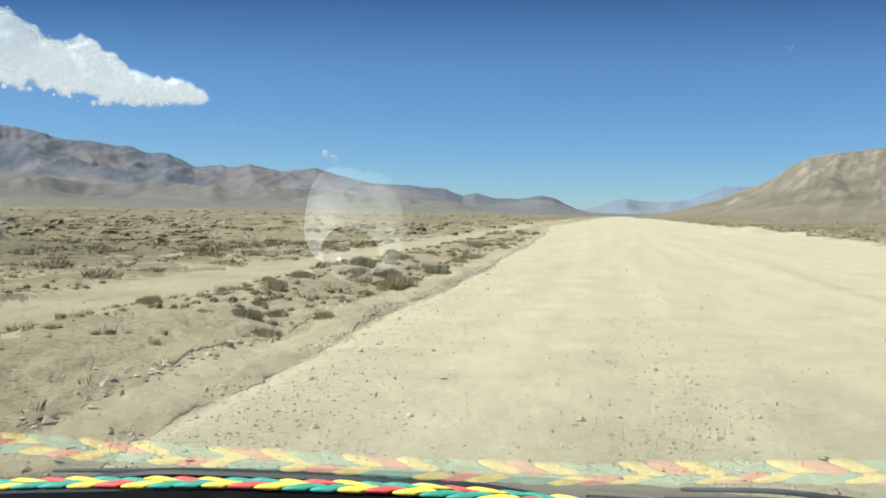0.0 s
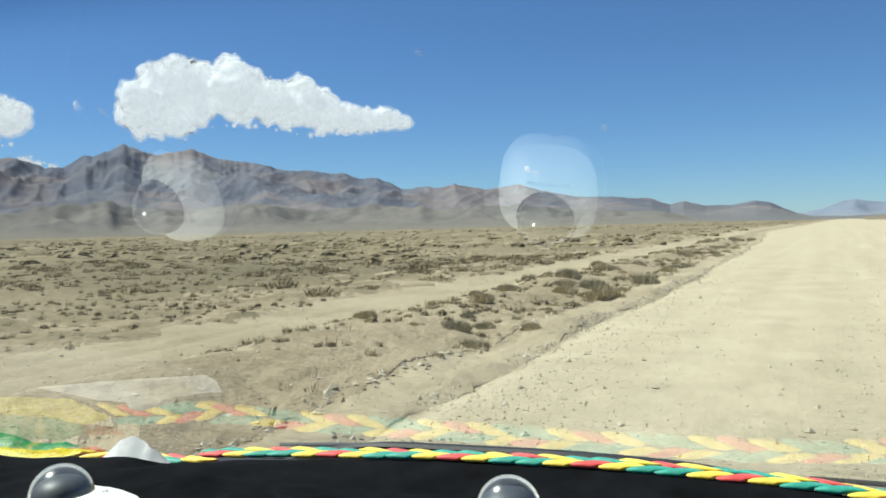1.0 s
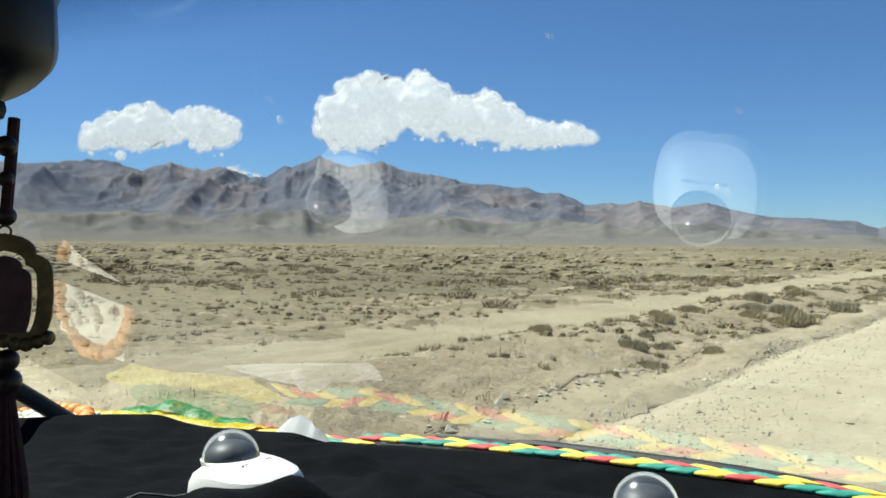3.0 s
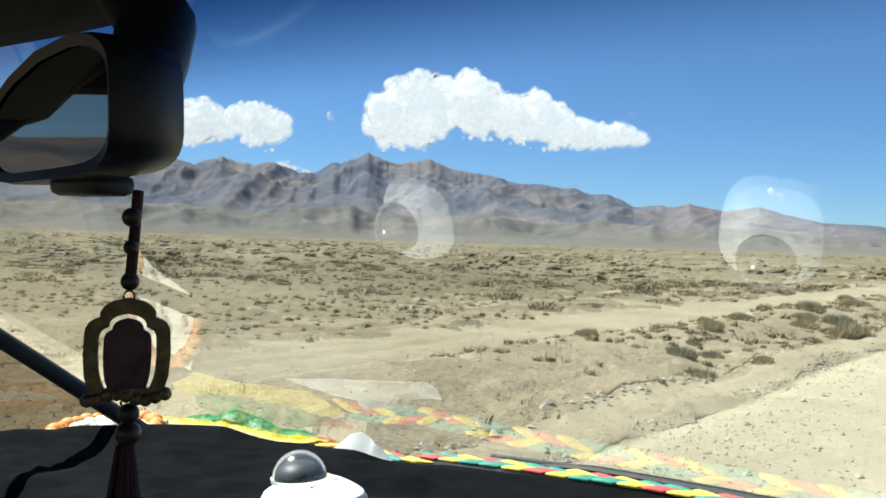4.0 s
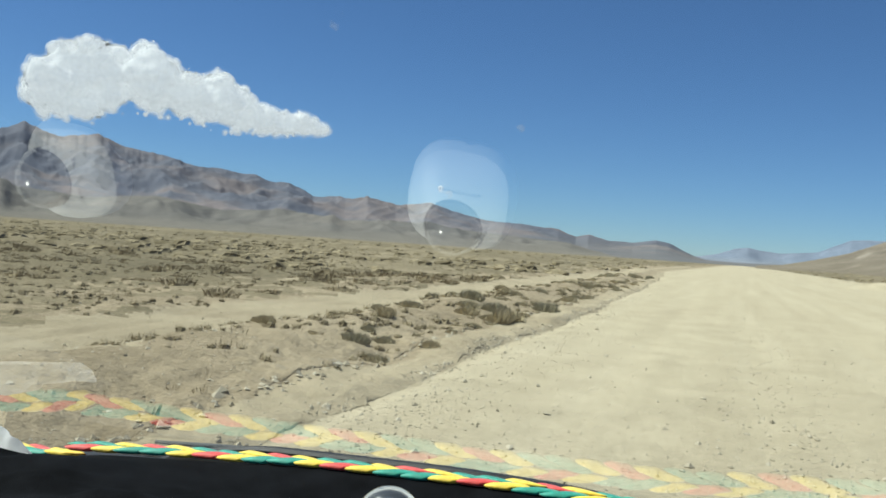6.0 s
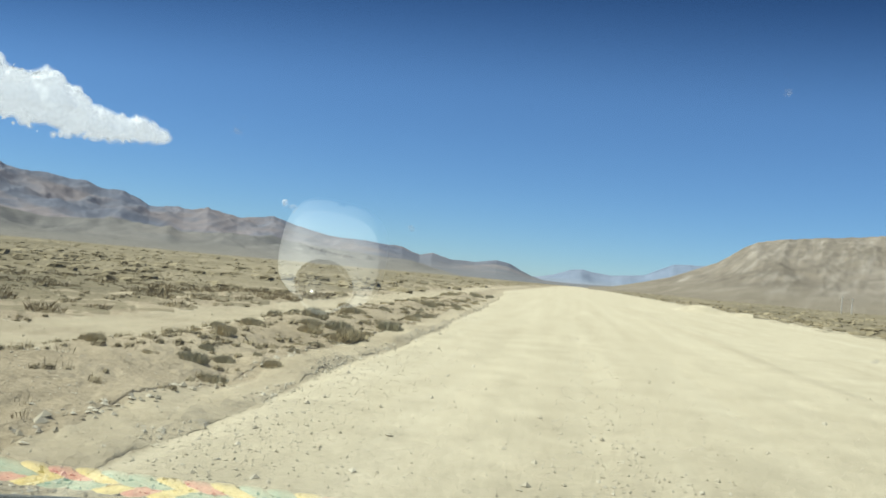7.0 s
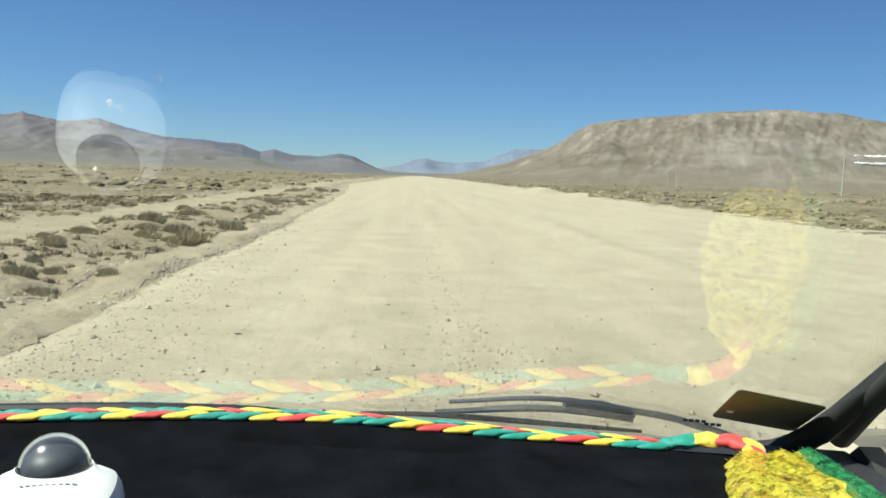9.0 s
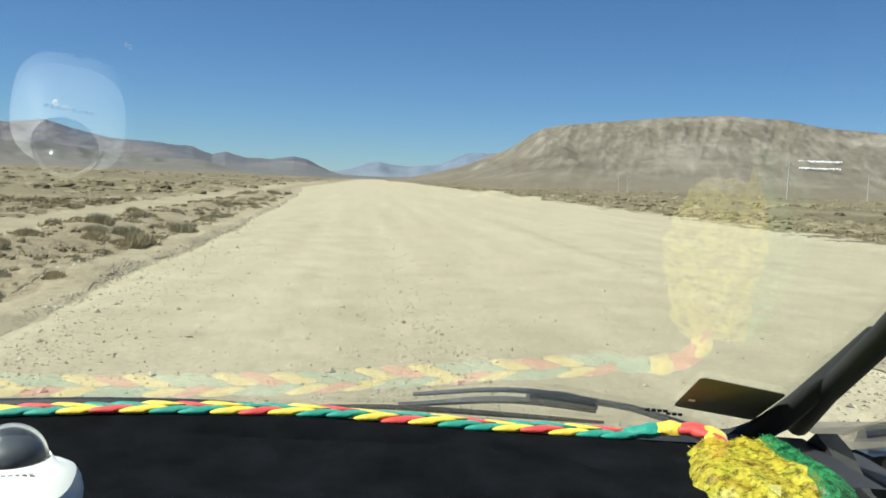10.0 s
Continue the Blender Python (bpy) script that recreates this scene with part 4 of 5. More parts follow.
def build_dashboard():
    bm = bmesh.new()
    nx, ny = 170, 150
    rows = []
    for j in range(ny + 1):
        v = j / ny
        row = []
        for i in range(nx + 1):
            x = -1.44 + i * 1.88 / nx
            y = 0.26 + v * (cloth_edge(x) - 0.26)
            row.append(bm.verts.new(at(x, y, dash_level(x, y))))
        rows.append(row)
    for j in range(ny):
        for i in range(nx):
            bm.faces.new((rows[j][i], rows[j][i + 1], rows[j + 1][i + 1], rows[j + 1][i]))
    part("dashboard_cover", bm, MAT_FELT, car, "black felt cover laid over the dashboard", sharp=60)
    # the moulded shelf under the cloth, up to the glass
    bm = bmesh.new()
    nx = 40
    for (f0, z0), (f1, z1) in (((-0.12, -0.352), (0.075, -0.352)), ((0.075, -0.352), (0.075, -0.42))):
        a = [bm.verts.new(at(-1.5 + i * 2.1 / nx, rope_line(-1.5 + i * 2.1 / nx) + f0, z0)) for i in range(nx + 1)]
        b = [bm.verts.new(at(-1.5 + i * 2.1 / nx, rope_line(-1.5 + i * 2.1 / nx) + f1, z1)) for i in range(nx + 1)]
        for i in range(nx):
            bm.faces.new((a[i], a[i + 1], b[i + 1], b[i]))
    part("dashboard_shelf", bm, MAT_TRIM, car)
    bm = bmesh.new()
    add_box(bm, (1.98, 0.06, 0.55), at(-0.45, 0.285, -0.83), None, 0.02)
    part("dashboard_front", bm, MAT_TRIM, car)

build_dashboard()


def build_body():
    def beam(name, a, b, w, d, mat, label="", bend=0.0):
        bm = bmesh.new()
        path = [at(*a).lerp(at(*b), k / 8) + Vector((0, 0, bend * math.sin(math.pi * k / 8))) for k in range(9)]
        add_tube(bm, path, w, 12, True, d)
        return part(name, bm, mat, car, label)

    bm = bmesh.new()
    line = [Vector(p) for p in ((0.612, 1.150, -0.345), (0.590, 1.050, -0.275), (0.566, 0.945, -0.212), (0.547, 0.860, -0.160), (0.532, 0.800, -0.122), (0.500, 0.660, -0.040), (0.462, 0.480, 0.060), (0.420, 0.275, 0.165))]
    add_tube(bm, [at(*p) for p in line], 0.0165, 12, True, 0.9)
    part("pillar_right", bm, MAT_PILLAR, car, "dark grey windscreen pillar")
    beam("pillar_left", (-1.285, 0.80, -0.375), (-1.475, -0.12, 0.300), 0.015, 0.9, MAT_PILLAR, "dark grey windscreen pillar", 0.012)
    bm = bmesh.new()
    foot = [Vector(p) for p in ((0.455, 1.150, -0.366), (0.485, 1.150, -0.366), (0.515, 1.148, -0.366), (0.542, 1.135, -0.352), (0.557, 1.105, -0.325), (0.566, 1.065, -0.290), (0.577, 1.010, -0.235), (0.590, 0.950, -0.175))]
    add_tube(bm, [at(*p) for p in foot], lambda u: 0.007 + 0.012 * math.sin(math.pi * min(1.0, 0.1 + 0.95 * u)) + 0.006 * u, 12, True, 0.8)
    part("pillar_foot", bm, MAT_PILLAR, car)
    # sail panel at the foot of the right pillar
    bm = bmesh.new()
    m = Matrix.Translation(at(0.60, 0, 0)) @ Matrix(((0, 0, 1, 0), (1, 0, 0, 0), (0, 1, 0, 0), (0, 0, 0, 1)))
    add_slab(bm, [(0.60, -0.47), (1.16, -0.47), (1.16, -0.40), (1.08, -0.335), (1.045, -0.345), (0.99, -0.385), (0.60, -0.395)], 0.03, m)
    part("sail_panel", bm, MAT_PILLAR, car)
    for name, x, y0, y1 in (("side_right", 0.70, 1.16, 0.70), ("side_left", -1.56, 0.90, -0.03)):
        bm = bmesh.new()
        add_box(bm, (0.07, y0 + 2.1, 0.72), at(x, (y0 - 2.1) / 2, -0.74), None, 0.02)
        add_box(bm, (0.07, 0.13, 0.70), at(x, -0.55, -0.08), None, 0.02)
        add_box(bm, (0.07, 0.16, 0.70), at(x, -2.05, -0.08), None, 0.02)
        part(name, bm, MAT_TRIM, car)
        bm = bmesh.new()
        add_box(bm, (0.07, 2.5, 0.12), at(x * 0.97, -0.85, 0.27), None, 0.02)
        part("roof_rail", bm, MAT_LINER, car)
        bm = bmesh.new()
        sx = x - 0.01
        reach = 0.10 if x > 0 else 0.0         # the pane runs on to the pillar
        vs = [bm.verts.new(at(sx, y, z)) for y, z in ((-2.0, -0.385), (y0 + reach, -0.385), (y1, 0.23), (-2.0, 0.23))]
        bm.faces.new(vs)
        pane = part("side_window", bm, MAT_SIDE_GLASS, car, "grey-tinted side window")
        pane.visible_shadow = False
    bm = bmesh.new()
    add_box(bm, (2.2, 2.30, 0.05), at(-0.43, -0.97, 0.365), None, 0.02)
    part("roof", bm, MAT_LINER, car, "charcoal cloth headliner")
    bm = bmesh.new()                           # the header above the glass, rising back to the roof
    rows = [[bm.verts.new(glass(-1.50 + i * 2.02 / 30, 0.182 - 0.02 * float(step(-0.38, -0.58, -1.50 + i * 2.02 / 30))) + Vector((0, f, h))) for i in range(31)] for f, h in ((0.03, 0.02), (0.0, -0.004), (-0.03, -0.006), (-0.06, 0.004), (-0.16, 0.10), (-0.22, 0.19))]
    for p, q in zip(rows, rows[1:]):
        for i in range(30):
            bm.faces.new((p[i], p[i + 1], q[i + 1], q[i]))
    part("header", bm, MAT_LINER, car, "charcoal headliner edge above the windscreen")
    bm = bmesh.new()
    add_box(bm, (2.2, 0.06, 0.75), at(-0.43, -2.12, -0.74), None, 0.02)
    add_box(bm, (2.2, 0.06, 0.10), at(-0.43, -2.12, 0.27), None, 0.02)
    part("tailgate", bm, MAT_TRIM, car)
    bm = bmesh.new()
    add_box(bm, (2.2, 3.3, 0.05), at(-0.43, -0.5, -1.12), None, 0.01)
    part("cabin_floor", bm, MAT_TRIM, car)
    # scuttle and bonnet in front of the glass
    bm = bmesh.new()
    nx = 30
    prof = [(0.015, -0.385), (0.06, -0.388), (0.12, -0.41), (0.5, -0.50), (0.95, -0.62), (1.05, -0.82)]
    rows = [[bm.verts.new(glass(-1.45 + i * 2.05 / nx, -0.372) + Vector((0, f, z + 0.372 - 0.03 * abs(i / nx * 2 - 1) ** 3))) for i in range(nx + 1)] for f, z in prof]
    for a, b in zip(rows, rows[1:]):
        for i in range(nx):
            bm.faces.new((a[i], a[i + 1], b[i + 1], b[i]))
    part("bonnet", bm, MAT_PAINT, car, "dark painted bonnet")


build_body()


def build_wheel(x, y):
    base = new("wheel")
    base.parent = car
    m = Matrix.Translation((x, y, 0.37)) @ Matrix.Rotation(radians(90), 4, "Y")
    bm = bmesh.new()
    add_lathe(bm, [(0.22, -0.10), (0.33, -0.12), (0.365, -0.10), (0.37, 0.0), (0.365, 0.10), (0.33, 0.12), (0.22, 0.10)], 40)
    bmesh.ops.transform(bm, matrix=m, verts=bm.verts)
    part("tyre", bm, MAT_RUBBER, base)
    bm = bmesh.new()
    add_lathe(bm, [(0.0, -0.06), (0.08, -0.07), (0.20, -0.05), (0.225, -0.10), (0.225, 0.10), (0.20, 0.05), (0.08, 0.07), (0.0, 0.06)], 32)
    bmesh.ops.transform(bm, matrix=m, verts=bm.verts)
    part("rim", bm, MAT_WIPER, base)


for wx in (0.60, -1.46):
    for wy in (1.55, -1.35):
        build_wheel(wx, wy)


def build_wiper(blade, arm, joint, label):
    """A wiper that lies along the foot of the windscreen: rubber blade, bowed arm, bridge and joint, each given by (x, height) along the glass."""
    base = new("wiper")
    base.parent = car
    base["label"] = label

    def along(knots, a, b, out, drop=0.0):
        xs, zs = [k[0] for k in knots], [k[1] for k in knots]
        raw = [a + (b - a) * k / 24 for k in range(25)]
        return [glass(x, float(sum(np.interp(x + o, xs, zs) for o in (-0.02, -0.01, 0, 0.01, 0.02)) / 5) - drop, out) for x in raw]
    bm = bmesh.new()
    add_tube(bm, along(blade, blade[0][0], blade[-1][0], 0.010), lambda u: 0.0025 + 0.002 * math.sin(math.pi * u), 6)
    part("blade", bm, MAT_RUBBER, base)
    bm = bmesh.new()
    add_tube(bm, along(arm, arm[0][0], arm[-1][0], 0.026), lambda u: 0.003 + 0.0035 * u, 8)
    part("arm", bm, MAT_WIPER, base)
    bm = bmesh.new()
    add_tube(bm, along(arm, arm[0][0] - 0.02, joint[1], 0.018, 0.011), lambda u: 0.003 + 0.0025 * math.sin(math.pi * u), 6)
    part("bridge", bm, MAT_WIPER, base)
    bm = bmesh.new()
    add_tube(bm, along(arm, joint[0], joint[1], 0.024, 0.007), lambda u: 0.006 + 0.006 * math.sin(math.pi * u), 8)
    part("joint", bm, MAT_WIPER, base)


build_wiper([(-0.062, -0.343), (0.031, -0.344), (0.124, -0.353), (0.239, -0.366), (0.355, -0.379)],
            [(0.062, -0.340), (0.162, -0.326), (0.213, -0.326), (0.275, -0.337), (0.328, -0.351), (0.392, -0.365), (0.484, -0.402), (0.555, -0.432)], (0.225, 0.335),
            "dark grey wiper resting at the foot of the windscreen")
build_wiper([(-1.0, -0.392), (-0.80, -0.378), (-0.62, -0.370), (-0.50, -0.368)], [(-0.85, -0.372), (-0.72, -0.365), (-0.60, -0.362), (-0.50, -0.365), (-0.40, -0.372)], (-0.64, -0.54),
            "dark grey wiper resting at the foot of the windscreen")


def build_cowl():
    """The black scuttle moulding outside the glass, humped over the wiper's pivot."""
    bm = bmesh.new()
    xs = [-0.88, -0.78, -0.648, -0.507, -0.355, -0.204, -0.062]
    zs = [-0.390, -0.345, -0.316, -0.314, -0.312, -0.320, -0.353]
    rows = []
    for f, d in ((0.006, -0.05), (0.006, -0.004), (0.012, 0.0), (0.045, -0.006), (0.09, -0.05)):
        row = []
        for k in range(41):
            x = -0.88 + 0.82 * k / 40
            z = float(sum(np.interp(x + o, xs, zs) for o in (-0.03, -0.015, 0, 0.015, 0.03)) / 5)
            row.append(bm.verts.new(glass(x, z) + Vector((0, f, d))))
        rows.append(row)
    for p, q in zip(rows, rows[1:]):
        for k in range(40):
            bm.faces.new((p[k], p[k + 1], q[k + 1], q[k]))
    part("scuttle", bm, MAT_TRIM, car, "black moulded scuttle at the foot of the windscreen")


build_cowl()


def build_mirror():
    thing = tagged(new("rear_view_mirror"), "black rear-view mirror hung from the windscreen header", "mirror")
    m = Matrix.Translation(at(-0.478, 0.186, 0.078)) @ Matrix.Rotation(radians(-8), 4, "Z") @ Matrix.Rotation(radians(3), 4, "X")

    def outline(w, h, k=36):
        pts = []
        for i in range(k):
            a = math.tau * i / k
            c, s = math.cos(a), math.sin(a)
            e = 0.42
            x, z = w * abs(c) ** e * (1 if c > 0 else -1), h * abs(s) ** e * (1 if s > 0 else -1)
            pts.append((x, z * (1.0 if z < 0 else 1.0 - 0.40 * ((x - 0.3 * w) / w) ** 2)))
        return pts
    rings = [(1.0, 0.0), (1.03, 0.006), (1.03, 0.022), (0.95, 0.040), (0.72, 0.052), (0.0, 0.056)]
    bm = bmesh.new()
    loops = []
    for sc, dy in rings[:-1]:
        loops.append([bm.verts.new(m @ Vector((x * sc, dy, z * sc))) for x, z in outline(0.115, 0.0375)])
    for a, b in zip(loops, loops[1:]):
        for i in range(len(a)):
            j = (i + 1) % len(a)
            bm.faces.new((a[i], a[j], b[j], b[i]))
    bm.faces.new(loops[-1])
    inner = [bm.verts.new(m @ Vector((x, 0.002, z))) for x, z in outline(0.108, 0.0315)]
    for i in range(len(inner)):
        j = (i + 1) % len(inner)
        bm.faces.new((loops[0][j], loops[0][i], inner[i], inner[j]))
    part("housing", bm, MAT_BLACK, thing)
    bm = bmesh.new()
    bm.faces.new([bm.verts.new(m @ Vector((x, 0.0035, z))) for x, z in outline(0.109, 0.0322)])
    part("mirror_glass", bm, MAT_MIRROR, thing, "", False)
    bm = bmesh.new()
    add_box(bm, (0.055, 0.026, 0.012), m @ Vector((0.03, 0.02, -0.041)), None, 0.005)
    part("tilt_lever", bm, MAT_BLACK, thing)
    bm = bmesh.new()
    add_tube(bm, [m @ Vector((0.060, 0.036, 0.005)), m @ Vector((0.054, 0.046, 0.030)), m @ Vector((0.040, 0.056, 0.052)), at(-0.500, 0.256, 0.170)], lambda u: 0.020 + 0.004 * u, 14)
    part("stalk", bm, MAT_BLACK, thing)


build_mirror()


def build_pendant():
    """A framed charm on a beaded cord under the mirror, turned to the passenger."""
    thing = tagged(new("hanging_charm"), "brass-framed dark red charm on a beaded cord under the mirror", "charm")
    thing.scale = (0.86, 0.86, 0.86)
    thing.location = (-0.392 * 0.14 - 0.036, 0.252 * 0.14 - 0.033, (EYE - 0.081) * 0.14 + 0.021)
    c = at(-0.392, 0.252, -0.075)
    m = Matrix.Translation(c) @ Matrix.Rotation(radians(57), 4, "Z") @ Matrix.Rotation(radians(90), 4, "X")

    def arch(w, top, foot, lobe):
        half = [(w * 0.80, foot), (w, foot + 0.012), (w * 1.02, top * 0.30), (w * 0.92, top * 0.52), (w * 0.66, top * 0.63), (w * 0.60, top * 0.80), (w * 0.38, top * 0.93), (0.0, top)]
        smooth = []
        for (a, b), (e, f) in zip(half, half[1:]):
            smooth += [(a, b), ((a + e) / 2 + lobe * w * 0.03, (b + f) / 2)]
        smooth.append(half[-1])
        return smooth + [(-a, b) for a, b in smooth[-2::-1]]
    outer, inner = arch(0.0262, 0.034, -0.030, 1), arch(0.0175, 0.0235, -0.026, 1)
    bm = bmesh.new()
    for z0, z1 in ((-0.003, 0.003),):
        oa, ob_ = [bm.verts.new(m @ Vector((x, y, z0))) for x, y in outer], [bm.verts.new(m @ Vector((x, y, z1))) for x, y in outer]
        ia, ib = [bm.verts.new(m @ Vector((x, y, z0))) for x, y in inner], [bm.verts.new(m @ Vector((x, y, z1))) for x, y in inner]
        n = len(outer)
        for i in range(n):
            j = (i + 1) % n
            bm.faces.new((ob_[i], ob_[j], ib[j], ib[i]))
            bm.faces.new((oa[j], oa[i], ia[i], ia[j]))
            bm.faces.new((oa[i], oa[j], ob_[j], ob_[i]))
            bm.faces.new((ia[j], ia[i], ib[i], ib[j]))
    part("frame", bm, MAT_GOLD, thing, "tarnished brass lobed frame")
    bm = bmesh.new()
    add_slab(bm, arch(0.0145, 0.0205, -0.027, 1), 0.004, m @ Matrix.Translation((0, 0, -0.002)))
    part("plaque", bm, MAT_PICTURE, thing, "dark red enamel plaque")
    for k in range(9):
        bm = bmesh.new()
        x = -0.024 + 0.006 * k
        bmesh.ops.create_icosphere(bm, subdivisions=2, radius=0.0048, matrix=m @ Matrix.Translation((x, -0.0315 - 0.002 * math.cos(k * 1.1), 0.001)))
        part("petal", bm, MAT_GOLD, thing)
    bm = bmesh.new()
    add_tube(bm, [at(-0.402, 0.262, 0.030), at(-0.397, 0.257, -0.005), at(-0.393, 0.253, -0.030)], 0.0038, 8)
    part("cord", bm, MAT_CORD, thing)
    for z, r in ((0.012, 0.0065), (-0.008, 0.005), (-0.0305, 0.0062), (-0.118, 0.007), (-0.131, 0.0085)):
        bm = bmesh.new()
        bmesh.ops.create_uvsphere(bm, u_segments=16, v_segments=10, radius=r, matrix=Matrix.Translation(at(-0.395 if z > -0.05 else -0.392, 0.254, z)))
        part("bead", bm, MAT_BEAD, thing)
    for z in (-0.040, -0.110):
        bm = bmesh.new()
        ring = [at(-0.392, 0.252, z) + (m.to_3x3() @ Vector((math.cos(k * math.tau / 12), math.sin(k * math.tau / 12), 0))) * 0.0035 for k in range(13)]
        add_tube(bm, ring, 0.0008, 6, False)
        part("ring", bm, MAT_GOLD, thing)
    bm = bmesh.new()
    rnd = random.Random(3)
    for k in range(70):
        a, q = rnd.uniform(0, math.tau), math.sqrt(rnd.random())
        top = at(-0.392 + 0.005 * q * math.cos(a), 0.252 + 0.005 * q * math.sin(a), -0.138)
        low = at(-0.392 + 0.017 * q * math.cos(a), 0.252 + 0.017 * q * math.sin(a), -0.235 - 0.02 * rnd.random())
        add_tube(bm, [top, top.lerp(low, 0.5) + Vector((0.002 * math.cos(a), 0.002 * math.sin(a), 0)), low], 0.0011, 4)
    part("tassel", bm, MAT_CORD, thing, "dark maroon tassel")


build_pendant()


def build_steering_wheel():
    thing = tagged(new("steering_wheel"), "dark blue leatherette steering wheel before the driver", "steering wheel")
    m = Matrix.Translation(at(-0.93, 0.27, -0.47)) @ Matrix.Rotation(radians(58), 4, "X")
    bm = bmesh.new()
    add_tube(bm, [m @ Vector((0.185 * math.cos(k * math.tau / 48), 0.185 * math.sin(k * math.tau / 48), 0)) for k in range(49)], 0.017, 12, False)
    part("rim", bm, MAT_BLUE, thing)
    bm = bmesh.new()
    add_lathe(bm, [(0.0, 0.02), (0.05, 0.018), (0.075, 0.0), (0.06, -0.04), (0.0, -0.05)], 24)
    bmesh.ops.transform(bm, matrix=m, verts=bm.verts)
    part("hub", bm, MAT_TRIM, thing)
    for a in (200, 340, 270):
        bm = bmesh.new()
        c, s = math.cos(radians(a)), math.sin(radians(a))
        add_tube(bm, [m @ Vector((0.05 * c, 0.05 * s, -0.01)), m @ Vector((0.12 * c, 0.12 * s, -0.006)), m @ Vector((0.18 * c, 0.18 * s, 0))], 0.013, 8)
        part("spoke", bm, MAT_TRIM, thing)
    bm = bmesh.new()
    add_tube(bm, [m @ Vector((0, 0, -0.04)), m @ Vector((0, 0, -0.2))], 0.035, 12)
    part("column", bm, MAT_TRIM, thing)


build_steering_wheel()


# ---------------------------------------------------------------- what lies on the dashboard
def build_dome_camera(x, y, z, turn, label, tip=0.0, size=1.0, body=1.0):
    """A white moulded housing with a smoked dome at one end; turn: where the dome's end points, degrees left of ahead."""
    thing = tagged(new("dome_camera"), label, "dome camera", "dome cameras on the dashboard")
    m = Matrix.Translation(at(x, y, z)) @ Matrix.Rotation(radians(turn), 4, "Z") @ Matrix.Rotation(radians(tip), 4, "X") @ Matrix.Diagonal((size, size, size, 1))
    R_DOME, CY, CZ = 0.0355, 0.026 * body, 0.046
    bm = bmesh.new()
    n, loops = 48, []
    for sc, h, tail in ((0.90, 0.0, 0.0), (0.985, 0.004, 0.0), (1.0, 0.014, 0.0), (0.97, 0.026, 0.0), (0.90, 0.036, -0.001), (0.78, 0.0435, -0.003), (0.66, 0.047, -0.004)):
        loop = []
        for k in range(n):
            a = math.tau * k / n
            c, s = math.cos(a), math.sin(a)
            e = 0.66
            px = 0.069 * sc * abs(c) ** e * (1 if c > 0 else -1)
            py = (0.066 if s > 0 else 0.072) * sc * abs(s) ** e * (1 if s > 0 else -1)
            px, py = px * body, py * body
            px *= 1 - 0.08 * max(0, -py / 0.08)
            slope = h * (1.0 - 0.28 * max(0.0, -py / 0.08)) if h > 0.02 else h
            loop.append(bm.verts.new(m @ Vector((px, py, slope + tail))))
        loops.append(loop)
    ring = [bm.verts.new(m @ Vector(((R_DOME + 0.002) * math.cos(math.tau * k / n), CY + (R_DOME + 0.002) * math.sin(math.tau * k / n), CZ + 0.0015))) for k in range(n)]
    ring2 = [bm.verts.new(m @ Vector(((R_DOME + 0.001) * math.cos(math.tau * k / n), CY + (R_DOME + 0.001) * math.sin(math.tau * k / n), CZ - 0.004))) for k in range(n)]
    loops += [ring, ring2]
    for a, b in zip(loops, loops[1:]):
        for k in range(n):
            j = (k + 1) % n
            bm.faces.new((a[k], a[j], b[j], b[k]))
    bm.faces.new(loops[0][::-1])
    part("housing", bm, MAT_WHITE, thing, "white moulded plastic housing", sharp=24)
    bm = bmesh.new()
    prof = [(R_DOME * math.cos(a), R_DOME * math.sin(a)) for a in [radians(-6 + 96 * k / 14) for k in range(15)]]
    prof[-1] = (0.0, R_DOME)
    add_lathe(bm, prof, 40)
    bmesh.ops.transform(bm, matrix=m @ Matrix.Translation((0, CY, CZ)), verts=bm.verts)
    d = part("dome", bm, MAT_DOME, thing, "smoked transparent dome", sharp=180)
    d.visible_shadow = False
    bm = bmesh.new()
    add_lathe(bm, [(0.0325, -0.004), (0.0325, 0.003), (0.029, 0.011), (0.021, 0.018), (0.010, 0.0215), (0.0, 0.022)], 32)
    bmesh.ops.transform(bm, matrix=m @ Matrix.Translation((0, CY, CZ)), verts=bm.verts)
    core = part("camera_core", bm, MAT_LENS, thing, "black inner shell")
    # unreadable lettering on the sloping deck, as bars
    bm = bmesh.new()
    rnd = random.Random(5)
    for k in range(9):
        add_box(bm, (0.0030 + 0.001 * rnd.random(), 0.0026, 0.0006), Vector((-0.024 + 0.006 * k, -0.020 * body, 0.0447)), Matrix.Rotation(radians(4), 3, "X"))
    bmesh.ops.transform(bm, matrix=m, verts=bm.verts)
    part("lettering", bm, MAT_MARK, thing, "grey illegible lettering", False)
    bm = bmesh.new()
    add_lathe(bm, [(0.0, 0.0012), (0.0045, 0.001), (0.005, 0.0)], 12)
    side = Matrix.Translation((0.0, -0.0712 * body, 0.017)) @ Matrix.Rotation(radians(90), 4, "X")
    bmesh.ops.transform(bm, matrix=m @ side, verts=bm.verts)
    part("socket", bm, MAT_MARK, thing)
    return thing


build_dome_camera(-0.295, 0.711, -0.303, 14, "white dome camera with smoked dome on black felt", 0, 0.84)
first = build_dome_camera(-0.764, 0.657, -0.327, 97, "white dome camera half wrapped by a felt fold", -4, 0.95, 0.92)


